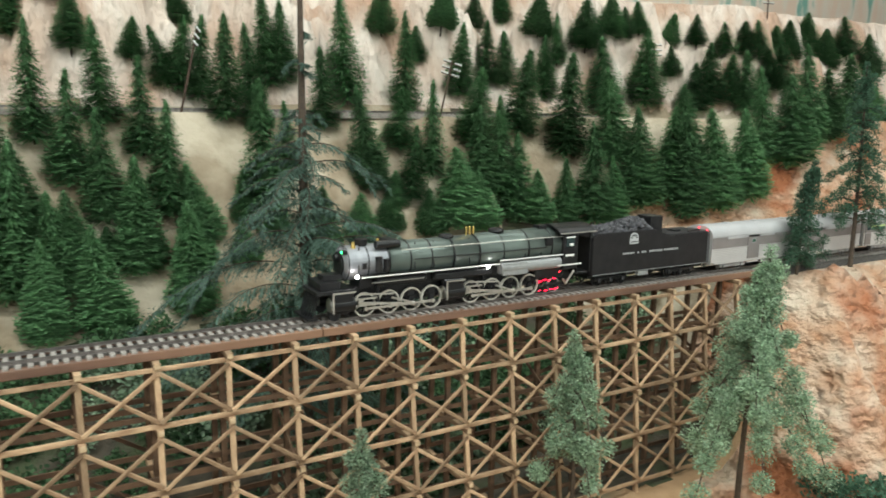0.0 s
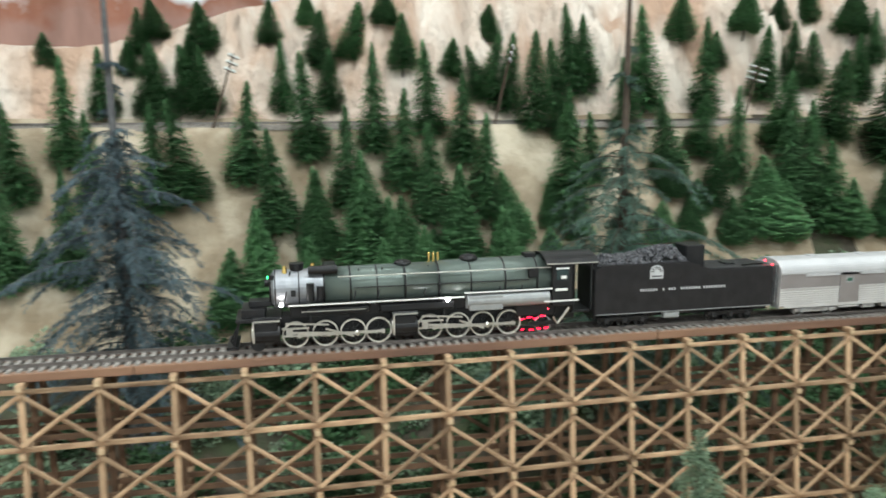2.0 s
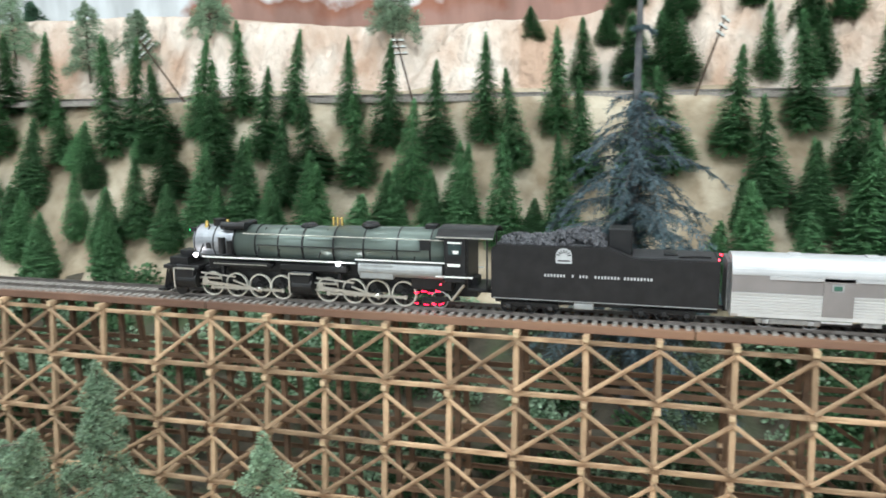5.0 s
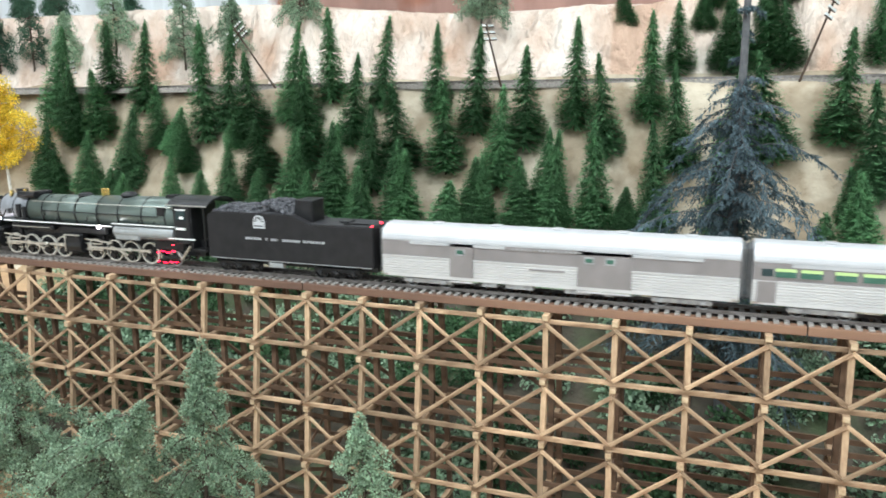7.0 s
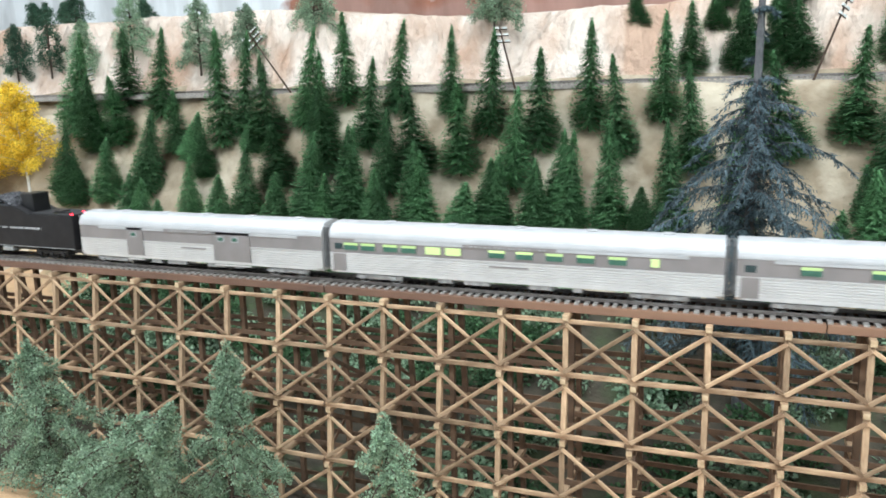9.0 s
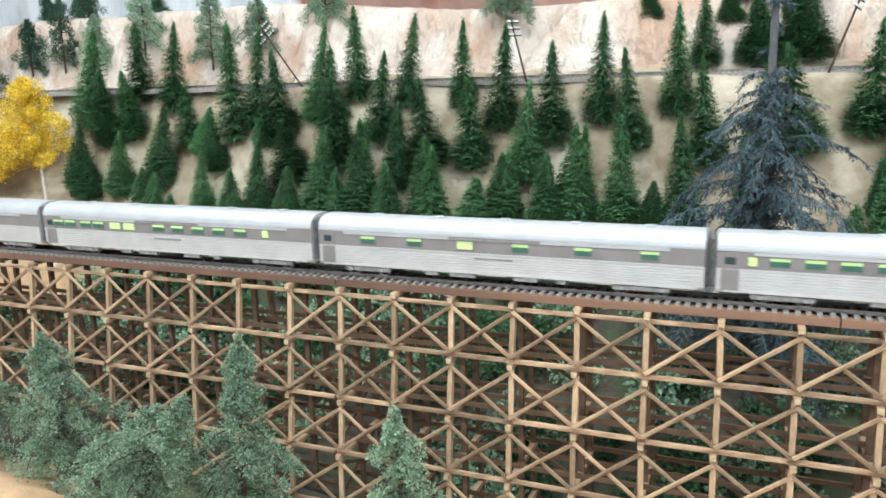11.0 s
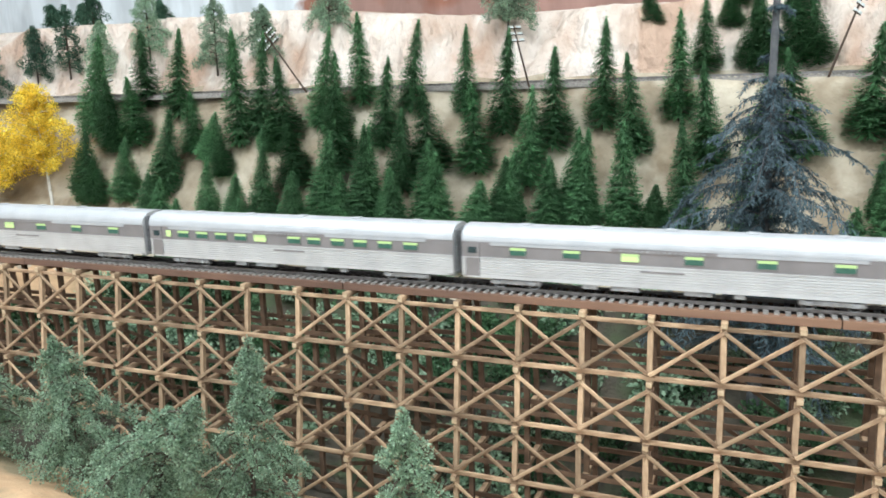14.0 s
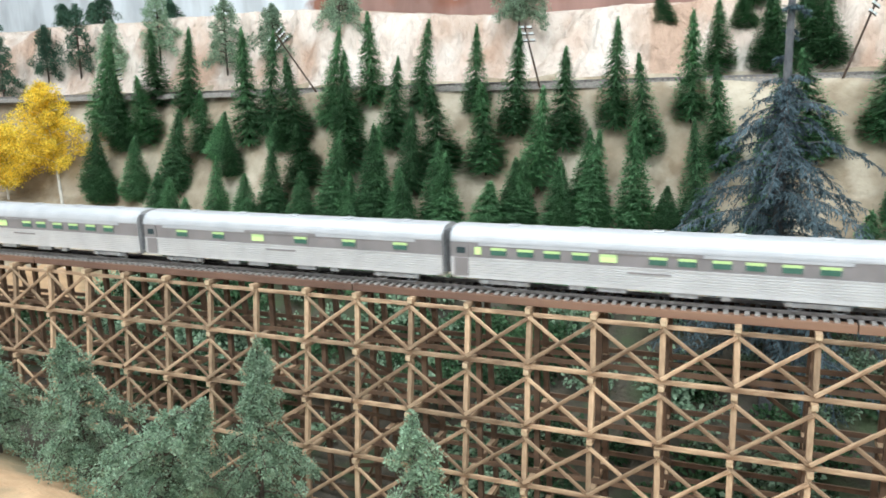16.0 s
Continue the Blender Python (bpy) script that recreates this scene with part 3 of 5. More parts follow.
    part("bell", rod(bmesh.new(), (-0.2300, -0.006, cz + 0.012), (-0.2300, -0.006, cz + 0.0165), 0.0016, 0.0012, 12), BRASS, loco, "brass fitting")
    for x in (-0.1545, -0.1515, -0.1485):
        bm = rod(bmesh.new(), (x, 0, cz + 0.0125), (x, 0, cz + 0.0185), 0.0008, seg=8)
        part("whistle", ball(bm, (x, 0, cz + 0.0185), 0.0010, 1), BRASS, boiler, "brass whistle")
    for x in (-0.248, -0.205, -0.19, -0.16, -0.11, -0.095):
        bm = rod(bmesh.new(), (x, -0.0145, cz - 0.006), (x + 0.004, -0.0060, cz + 0.0118), 0.0005, seg=6)
        part("pipe", bm, BLACK, boiler)
    solid(boiler, "air_pump", BLACK, [(-0.0905, -0.0835, -0.0150, -0.0115, cz + 0.002, cz + 0.0085)])
    solid(boiler, "valve_box", BLACK, [(-0.0900, -0.0820, -0.004, 0.004, cz + 0.0130, cz + 0.0165)])
    # running boards with white edges
    for side in (-1, 1):
        y = side * 0.0155
        solid(loco, "running_board", BLACK, [(-0.2470, -0.1340, min(y, y - side * 0.006), max(y, y - side * 0.006), 0.0275, 0.0285)])
        solid(loco, "white_edge", WHITE, [(-0.2460, -0.1340, y - 0.0002, y + 0.0002, 0.0279, 0.0288)], "white running-board edge", 0)
        solid(loco, "running_board", BLACK, [(-0.1340, -0.0740, min(y, y - side * 0.005), max(y, y - side * 0.005), 0.0300, 0.0309)])
        solid(loco, "white_edge", WHITE, [(-0.1340, -0.0740, y - 0.0002, y + 0.0002, 0.0303, 0.0312)], "white running-board edge", 0)
        solid(loco, "white_edge", WHITE, [(-0.0800, -0.0560, side * 0.0162 - 0.0002, side * 0.0162 + 0.0002, 0.0218, 0.0228)], "white cab-step edge", 0)
        yy = side * 0.0145
        bm = rod(bmesh.new(), (-0.1320, yy * 0.80, 0.0245), (-0.0760, yy * 0.80, 0.0245), 0.0050, 0.0050, 18)
        box(bm, -0.1310, -0.1080, yy - 0.0016, yy + 0.0016, 0.0185, 0.0285, bevel=0.0006)
        part("firebox_side", bm, FIREBOX, loco, "light grey firebox casing")
        solid(loco, "reservoir", BLACK, [(-0.2350, -0.1950, min(yy, yy * 0.6), max(yy, yy * 0.6), 0.0215, 0.0262), (-0.1890, -0.1400, min(yy, yy * 0.6), max(yy, yy * 0.6), 0.0205, 0.0262)], bevel=0.0012)
        solid(loco, "step_rail", STEEL, [(-0.2380, -0.1980, yy - 0.0003, yy + 0.0003, 0.0236, 0.0241)], "", 0)
    # frame and front platform
    solid(loco, "engine_frame", BLACK, [(-0.2620, -0.0550, -0.0062, 0.0062, 0.0075, 0.0200), (-0.245, -0.10, -0.009, 0.009, 0.0190, 0.0275)])
    solid(loco, "pilot_deck", BLACK, [(-0.2780, -0.2500, -0.0145, 0.0145, 0.0185, 0.0210), (-0.2745, -0.2600, -0.0115, 0.0115, 0.0210, 0.0262), (-0.2700, -0.2540, -0.005, 0.005, 0.0262, 0.0300)])
    pilot = part("pilot", box(bmesh.new(), -0.2840, -0.2770, -0.0135, 0.0135, 0.0020, 0.0036), BLACK, loco, "slatted black pilot")
    for k in range(9):
        yk = -0.0120 + 0.0030 * k
        part("slat", beam(bmesh.new(), (-0.2760, yk, 0.0180), (-0.2830 + 0.0008 * abs(k - 4), yk, 0.0025), 0.0010, 0.0010), BLACK, pilot)
    for side in (-1, 1):
        part("headlight_step", rod(bmesh.new(), (-0.2650, side * 0.012, 0.0045), (-0.2650, side * 0.0135, 0.0045), 0.0045, seg=18), BLACK, loco)
        for x0, x1 in ((-0.2680, -0.2515), (-0.1810, -0.1650)):
            bm = rod(bmesh.new(), (x0, side * 0.0118, 0.0108), (x1, side * 0.0118, 0.0108), 0.0058, seg=20)
            rod(bm, (x0, side * 0.0118, 0.0182), (x1, side * 0.0118, 0.0182), 0.0032, seg=16)
            box(bm, x0 + 0.001, x1 - 0.001, side * 0.0118 - 0.0052, side * 0.0118 + 0.0052, 0.0070, 0.0190, bevel=0.0008)
            cyl = part("cylinder", bm, BLACK, loco, "black steam cylinder")
            part("cylinder_cover", rod(bmesh.new(), (x0 - 0.0006, side * 0.0118, 0.0108), (x0 + 0.0004, side * 0.0118, 0.0108), 0.0050, seg=18), STEEL, cyl)
            part("cylinder_trim", box(bmesh.new(), x0, x0 + 0.0011, side * 0.0176 - 0.0004, side * 0.0176 + 0.0004, 0.0062, 0.0200), STEEL, cyl)
            part("cylinder_trim", box(bmesh.new(), x0 + 0.0006, x1, side * 0.0176 - 0.0004, side * 0.0176 + 0.0004, 0.0193, 0.0203), STEEL, cyl)
        for xs in ((-0.2420, -0.2235, -0.2058, -0.1895), (-0.1560, -0.1374, -0.1208, -0.1027)):
            for x in xs:
                GEAR["wheel"].append((wheel(loco, x, side * 0.0098, 0.0084), x, side * 0.0098))
            y = side * 0.0128
            bm = beam(bmesh.new(), (xs[0], y, 0.0060), (xs[3], y, 0.0060), 0.0009, 0.0017)
            for x in xs:
                rod(bm, (x, y - 0.0008, 0.0060), (x, y + 0.0008, 0.0060), 0.0015, seg=10)
            GEAR["coupling"].append(part("coupling_rod", bm, STEEL, loco))
            bm = beam(bmesh.new(), (xs[0] - 0.0040, y + side * 0.0014, 0.0106), (xs[2], y + side * 0.0014, 0.0060), 0.0008, 0.0017)
            ball(bm, (xs[2], y + side * 0.0014, 0.0060), 0.0021, 1, (1, 0.5, 1))
            GEAR["main"].append((part("connecting_rod", bm, STEEL, loco), xs[2], xs[2] - xs[0] + 0.0040))
            bm = box(bmesh.new(), xs[0] - 0.0085, xs[0] + 0.0085, y - 0.0002, y + 0.0012, 0.0124, 0.0136)
            box(bm, xs[0] - 0.0085, xs[0] + 0.0085, y - 0.0002, y + 0.0012, 0.0078, 0.0088)
            box(bm, xs[0] - 0.0058, xs[0] - 0.0018, y - 0.0008, y + 0.0018, 0.0080, 0.0134)
            part("crosshead_guide", bm, STEEL, loco)
            bm = beam(bmesh.new(), (xs[1], y + side * 0.002, 0.0125), (xs[2], y + side * 0.002, 0.0066), 0.0007, 0.0012)
            beam(bm, (xs[0] - 0.006, y + side * 0.002, 0.0170), (xs[1] + 0.002, y + side * 0.002, 0.0150), 0.0007, 0.0011)
            part("valve_gear", bm, STEEL, loco)
            solid(loco, "gear_bracket", BLACK, [(xs[0] + 0.0085, xs[0] + 0.0105, min(y, y - side * 0.003), max(y, y - side * 0.003), 0.0060, 0.0215)])
        wheel(loco, -0.0790, side * 0.0098, 0.0058, UNDER, 8, "trailing_wheel")
        bm = beam(bmesh.new(), (-0.0900, side * 0.0122, 0.0062), (-0.0650, side * 0.0122, 0.0075), 0.0012, 0.0026)
        part("trailing_frame", bm, BLACK, loco)
        bm = rod(bmesh.new(), (-0.0700, side * 0.0145, 0.0065), (-0.0620, side * 0.0145, 0.0170), 0.0009, seg=8)
        rod(bm, (-0.0700, side * 0.0145, 0.0065), (-0.0730, side * 0.0145, 0.0110), 0.0007, seg=8)
        part("injector_pipe", bm, STEEL, loco)
    solid(loco, "ashpan", BLACK, [(-0.0980, -0.0700, -0.0115, 0.0115, 0.0115, 0.0200)], bevel=0.001)
    glow = random.Random(17)
    for gx, gz in ((-0.0950, 0.0098), (-0.0905, 0.0112), (-0.0860, 0.0100), (-0.0810, 0.0118), (-0.0945, 0.0030), (-0.0890, 0.0026), (-0.0835, 0.0032), (-0.0790, 0.0028)):
        part("firebox_glow", rod(bmesh.new(), (gx, -0.0124, gz), (gx + glow.uniform(0.0018, 0.0036), -0.0124, gz + glow.uniform(-0.0006, 0.0010)), 0.0005, 0.0003, 6), LAMP_RED_SOFT, loco, "glowing red firebox light")
    # cab
    cab = part("cab", box(bmesh.new(), -0.0745, -0.0600, -0.0160, 0.0160, 0.0185, 0.0480, bevel=0.0006), BLACK, loco, "black cab with side windows")
    for side in (-1, 1):
        y = side * 0.0161
        part("cab_window", box(bmesh.new(), -0.0715, -0.0635, y - 0.0002, y + 0.0002, 0.0365, 0.0435), DARK_GLASS, cab)
        part("window_frame", box(bmesh.new(), -0.0720, -0.0630, y - 0.0004, y + 0.0003, 0.0436, 0.0446), WHITE, cab)
        part("window_figure", box(bmesh.new(), -0.0685, -0.0650, y - 0.0005, y + 0.0003, 0.0372, 0.0392), WHITE, cab)
        part("road_plate", box(bmesh.new(), -0.0722, -0.0640, y - 0.0003, y + 0.0003, 0.0290, 0.0307), WHITE, cab, "pale painted plate bar")
    bm = bmesh.new()
    outer = []
    for x in (-0.0790, -0.0430):
        for r, k0 in ((0.0, 0), (-0.0009, 1)):
            outer.append([bm.verts.new((x, math.sin(a) * (0.0185 + r), 0.0445 + math.cos(a) * 0.0085 + r)) for a in [-1.15 + 2.3 * k / 12 for k in range(13)]])
    for k in range(12):
        for p, q in ((0, 2), (3, 1), (1, 0), (2, 3)):
            bm.faces.new((outer[p][k], outer[p][k + 1], outer[q][k + 1], outer[q][k]))
    bmesh.ops.recalc_face_normals(bm, faces=bm.faces)
    part("cab_roof", bm, BLACK, cab, "curved grey-black cab roof")
    part("roof_trim", box(bmesh.new(), -0.0790, -0.0430, -0.0178, -0.0172, 0.0472, 0.0480), STEEL, cab)
    solid(loco, "cab_floor", BLACK, [(-0.0600, -0.0470, -0.014, 0.014, 0.0130, 0.0150), (-0.0600, -0.0590, -0.0150, 0.0150, 0.0150, 0.0460)])
    for y0 in (-0.0160, 0.0150):
        solid(loco, "cab_post", BLACK, [(-0.0475, -0.0465, y0, y0 + 0.0010, 0.0150, 0.0470)], bevel=0)
    # lamps
    for name, mtl, c, r, lab in (("running_lamp", LAMP_WHITE, (-0.2500, -0.0165, 0.0295), 0.0013, "bright white lamp"), ("running_lamp", LAMP_WHITE, (-0.1455, -0.0170, 0.0275), 0.0014, "bright white lamp"),
                            ("class_lamp", LAMP_GREEN, (-0.2575, -0.0085, 0.0455), 0.0010, "green class lamp"), ("ash_lamp", LAMP_RED, (-0.0770, -0.0150, 0.0170), 0.0005, "small red lamp")):
        part(name, ball(bmesh.new(), c, r, 2), mtl, loco, lab)
    part("headlight", rod(bmesh.new(), (-0.2600, 0, cz + 0.004), (-0.2555, 0, cz + 0.004), 0.0026, seg=14), BLACK, loco)
    part("number_box", box(bmesh.new(), -0.2575, -0.2540, -0.0100, -0.0070, cz + 0.0075, cz + 0.0105, bevel=0.0004), BLACK, loco)
    return loco


def shield(bm, x, y, z, w, h):
    pts = [(-0.5, -0.5), (0.5, -0.5), (0.5, 0.12), (0.38, 0.38), (0.15, 0.5), (-0.15, 0.5), (-0.38, 0.38), (-0.5, 0.12)]
    vs = [bm.verts.new((x + a * w, y, z + b * h)) for a, b in pts]
    f = bm.faces.new(vs)
    ext = bmesh.ops.extrude_face_region(bm, geom=[f])
    bmesh.ops.translate(bm, verts=[v for v in ext["geom"] if isinstance(v, bmesh.types.BMVert)], vec=(0, -0.0003, 0))
    bmesh.ops.recalc_face_normals(bm, faces=bm.faces)


def build_tender():
    tender = empty("coal_tender", "long black tender heaped with coal", "tender")
    side = [(-0.0445, 0.0100), (0.0890, 0.0100), (0.0890, 0.0385), (0.0400, 0.0385), (0.0250, 0.0445), (-0.0380, 0.0445), (-0.0445, 0.0415)]
    bm = bmesh.new()
    loops = [[bm.verts.new((x, y, z)) for x, z in side] for y in (-0.0158, 0.0158)]
    bm.faces.new(loops[0])
    bm.faces.new(loops[1][::-1])
    for k in range(len(side)):
        bm.faces.new((loops[0][k], loops[1][k], loops[1][(k + 1) % len(side)], loops[0][(k + 1) % len(side)]))
    bmesh.ops.recalc_face_normals(bm, faces=bm.faces)
    bmesh.ops.bevel(bm, geom=list(bm.edges), offset=0.0006, segments=2, affect="EDGES")
    body = part("body", bm, TENDER_BLACK, tender)
    part("tank_top", box(bmesh.new(), 0.0400, 0.0870, -0.0140, 0.0140, 0.0383, 0.0390, bevel=0.0003), DARK_STEEL, body, "dark grey tank top")
    part("hatch", box(bmesh.new(), 0.0580, 0.0660, -0.005, 0.005, 0.0390, 0.0402, bevel=0.0005), BLACK, body)
    part("deck_rail", beam(beam(bmesh.new(), (0.066, -0.013, 0.0398), (0.076, -0.010, 0.0398), 0.0010, 0.0010), (0.076, -0.010, 0.0398), (0.084, -0.010, 0.0398), 0.001, 0.001), BLACK, body)
    part("doghouse", box(bmesh.new(), 0.0255, 0.0395, -0.0085, 0.0085, 0.0385, 0.0545, bevel=0.0006), BLACK, body, "black doghouse box")
    bm = bmesh.new()
    rng = random.Random(4)
    for k in range(520):
        x = rng.uniform(-0.0400, 0.0240)
        y = rng.uniform(-0.0135, 0.0135)
        top = 0.0440 + (0.0068 + 0.0028 * math.sin(x * 90 + 0.4)) * (1 - (y / 0.0150) ** 2) * min(1, (x + 0.043) / 0.012, (0.0265 - x) / 0.008)
        r = rng.uniform(0.0011, 0.0021)
        made = bmesh.ops.create_icosphere(bm, subdivisions=1, radius=r, matrix=Matrix.Translation((x, y, top - 0.0008)) @ Euler((rng.random() * 3, rng.random() * 3, 0)).to_matrix().to_4x4())
        for v in made["verts"]:
            v.co += Vector((rng.uniform(-1, 1), rng.uniform(-1, 1), rng.uniform(-1, 1))) * r * 0.35
    box(bm, -0.0400, 0.0240, -0.0130, 0.0130, 0.0420, 0.0452)
    tagged(part("coal_load", bm, COAL, tender, "heaped black coal"), kind="stuff")
    for s in (-1, 1):
        bm = bmesh.new()
        shield(bm, 0.0, -0.0158, 0.0385, 0.0096, 0.0092)
        em = part("emblem", bm, FADED_WHITE, body, "white shield emblem")
        bm = bmesh.new()
        for k in range(7):
            a = math.radians(15 + 25 * k)
            beam(bm, (0.0022 * math.cos(a), -0.0162, 0.0382 + 0.0022 * math.sin(a)), (0.0044 * math.cos(a), -0.0162, 0.0382 + 0.0042 * math.sin(a)), 0.0003, 0.0006)
        box(bm, -0.0036, 0.0036, -0.01635, -0.0160, 0.0352, 0.0360)
        part("emblem_rays", bm, TENDER_BLACK, em)
        if s == 1:
            for o in (em, *em.children_recursive):
                if o is em:
                    o.matrix_basis = pose(0, 0, 0, 0, 0, 180)
        for a, b in ((-0.0115, 0.0025), (0.0050, 0.0068), (0.0095, 0.0160), (0.0185, 0.0330), (0.0355, 0.0520)):
            x = a
            while x < b - 0.001:
                part("letter_bar", box(bmesh.new(), x, min(x + 0.0010, b), s * 0.0158 - 0.0002, s * 0.0158 + 0.0002, 0.0254, 0.0271), FADED_WHITE, body)
                x += 0.0019
        solid(tender, "side_step", FIREBOX, [(0.0065, 0.0180, s * 0.0140 - 0.002, s * 0.0140 + 0.002, 0.0060, 0.0095)])
        part("sill_line", box(bmesh.new(), -0.0430, 0.0880, s * 0.0158 - 0.0004, s * 0.0158 + 0.0004, 0.0104, 0.0109), FIREBOX, body)
        for x in (-0.034, -0.021, -0.008, 0.046, 0.059, 0.072):
            wheel(tender, x, s * 0.0098, 0.0052, DARK_STEEL, 8, "tender_wheel")
            part("journal_box", box(bmesh.new(), x - 0.0016, x + 0.0016, s * 0.0130 - 0.001, s * 0.0130 + 0.001, 0.0036, 0.0066, bevel=0.0004), DARK_STEEL, tender)
        for x0, x1 in ((-0.0390, -0.0030), (0.0410, 0.0770)):
            part("truck_frame", box(bmesh.new(), x0, x1, s * 0.0122 - 0.0008, s * 0.0122 + 0.0008, 0.0048, 0.0082, bevel=0.0005), BLACK, tender)
    solid(tender, "underframe", BLACK, [(-0.0430, 0.0890, -0.0100, 0.0100, 0.0065, 0.0100), (0.0890, 0.0945, -0.0012, 0.0012, 0.0070, 0.0092), (-0.0560, -0.0445, -0.0012, 0.0012, 0.0095, 0.0118)])
    part("marker_lamp", ball(bmesh.new(), (0.0880, -0.0150, 0.0395), 0.0006, 2), LAMP_RED, tender, "red marker lamp")
    part("marker_lamp", ball(bmesh.new(), (0.0900, -0.0040, 0.0405), 0.0007, 2), LAMP_RED, tender, "red rear lamp")
    return tender


def car_shell(bm, x0, x1, half, foot, waist, eave, crown):
    """Fluted lower side, plain band, curved roof: one section drawn along the car. Material slots: silver, band, roof."""
    pts, mats = [], []
    pts.append((half - 0.0012, foot - 0.0016))
    n = 8
    for k in range(n):
        z = foot + (waist - foot) * k / n
        d = (waist - foot) / n
        pts += [(half, z + 0.15 * d), (half, z + 0.6 * d), (half - 0.0005, z + 0.8 * d), (half - 0.0005, z + 0.98 * d)]
    low = len(pts)
    pts += [(half - 0.0002, waist), (half - 0.0002, eave)]
    m = 20
    for k in range(m + 1):
        a = math.pi / 2 * k / m - (0.035 if k % 2 and 1 < k < 15 else 0.0)
        pts.append((half * math.cos(a) ** 0.75 + 0.0002 if k < m else 0.0, eave + 0.0004 + (crown - eave) * math.sin(a) ** 0.9 - (0.00035 if k % 2 and 1 < k < 15 else 0.0)))
    full = pts + [(-y, z) for y, z in pts[-2::-1]]
    cuts = [bm.verts.new((x, y, z)) for x in (x0, x1) for y, z in full]
    c = len(full)
    for k in range(c - 1):
        f = bm.faces.new((cuts[k], cuts[c + k], cuts[c + k + 1], cuts[k + 1]))
        j = min(k, c - 2 - k)
        f.material_index = 0 if j < low else 1 if j < low + 1 else 2
    bm.faces.new(cuts[:c][::-1])
    bm.faces.new(cuts[c:])
    bmesh.ops.recalc_face_normals(bm, faces=bm.faces)


def build_car(style, x0, x1, label):
    car = empty("passenger_car", label, "passenger car", "cars of the train")
    half, foot, waist, eave, crown = 0.0155, 0.0085, 0.0212, 0.0314, 0.0412
    bm = bmesh.new()
    car_shell(bm, x0, x1, half, foot, waist, eave, crown)
    body = part("body", bm, [SILVER, BAND, ROOF_SILVER], car, "fluted silver body with grey window band")
    L = x1 - x0
    for s in (-1, 1):
        y = s * half

        def plate(name, a, b, z0, z1, material, out=0.0003, lab=""):
            ya, yb = sorted((y - s * 0.0004, y + s * out))
            return part(name, box(bmesh.new(), a, b, ya, yb, z0, z1), material, body, lab)

        # letterboard and trims
        plate("roof_gutter", x0 + 0.02, x0 + 0.38 * L, 0.0296, 0.0315, ROOF_SILVER, 0.0005)
        plate("roof_gutter", x0 + 0.62 * L, x1 - 0.02, 0.0296, 0.0315, ROOF_SILVER, 0.0005)
        plate("letterboard", x0 + 0.38 * L, x0 + 0.62 * L, 0.0294, 0.0315, BAND, 0.0005)
        for k in range(16):
            xx = x0 + 0.40 * L + 0.2 * L * k / 16
            plate("letter_bar", xx, xx + 0.0016, 0.0299, 0.0310, UNDER, 0.0006)
        plate("waist_rail", x0, x1, 0.0208, 0.0214, SILVER, 0.0004)
        plate("nameplate", x0 + 0.45 * L, x0 + 0.55 * L, 0.0172, 0.0184, BAND, 0.0004)
        plate("skirt", x0 + 0.004, x1 - 0.004, foot - 0.0012, foot + 0.0010, SILVER, 0.0001)
        win = []
        if style == "baggage":
            for a, b in ((0.215, 0.285), (0.585, 0.73)):
                d = plate("baggage_door", x0 + a * L, x0 + b * L, foot + 0.001, eave, BAND, 0.0005, "grey sliding baggage door")
                for k in range(1 if b - a < 0.1 else 2):
                    wx = x0 + a * L + 0.004 + 0.0125 * k
                    part("door_window", box(bmesh.new(), wx, wx + 0.0062, min(y, y + s * 0.0009), max(y, y + s * 0.0009), 0.0240, 0.0282), UNDER, d)
                    part("door_pane", box(bmesh.new(), wx + 0.0010, wx + 0.0052, min(y, y + s * 0.0011), max(y, y + s * 0.0011), 0.0249, 0.0274), SHADE_WINDOW, d)
                plate("door_step", x0 + a * L, x0 + b * L, 0.0058, 0.0068, SILVER, 0.0006)
        else:
            if style == "lounge":
                for k, p in enumerate((0.065, 0.115, 0.180, 0.232, 0.300, 0.355, 0.470, 0.540, 0.615, 0.690, 0.765)):
                    win.append((p, 0.0108, (SHADE_WINDOW, BLIND) if k not in (4, 5, 6, 7) else (LIT_WINDOW if k < 6 else SHADE_WINDOW, LIT_WINDOW)))
                win.append((0.850, 0.0050, (LIT_WINDOW, LIT_WINDOW)))
            elif style == "sleeper":
                for k, p in enumerate((0.150, 0.285, 0.425, 0.570, 0.725, 0.880)):
                    win.append((p, 0.0106, (SHADE_WINDOW, BLIND) if k != 2 else (LIT_WINDOW, BLIND)))
            else:
                win.append((0.075, 0.0045, (LIT_WINDOW, LIT_WINDOW)))
                for k, p in enumerate((0.130, 0.200, 0.268, 0.338, 0.405, 0.520, 0.585, 0.660, 0.730, 0.805, 0.880)):
                    win.append((p, 0.0106, (SHADE_WINDOW, BLIND) if k != 4 else (LIT_WINDOW, BLIND)))
            for p, w, (m1, m2) in win:
                a = x0 + p * L - w / 2
                fr = plate("window_frame", a - 0.0005, a + w + 0.0005, 0.0232, 0.0292, BAND, 0.0004)
                o0, o1 = sorted((y, y + s * 0.0006))
                part("pane", box(bmesh.new(), a, a + w, o0, o1, 0.0237, 0.0270), m1, fr)
                part("blind", box(bmesh.new(), a, a + w, o0, o1, 0.0270, 0.0287), m2, fr)
            door = plate("vestibule_door", x0 + 0.010 * L, x0 + 0.048 * L, foot, eave, BAND, 0.0004, "grey vestibule door")
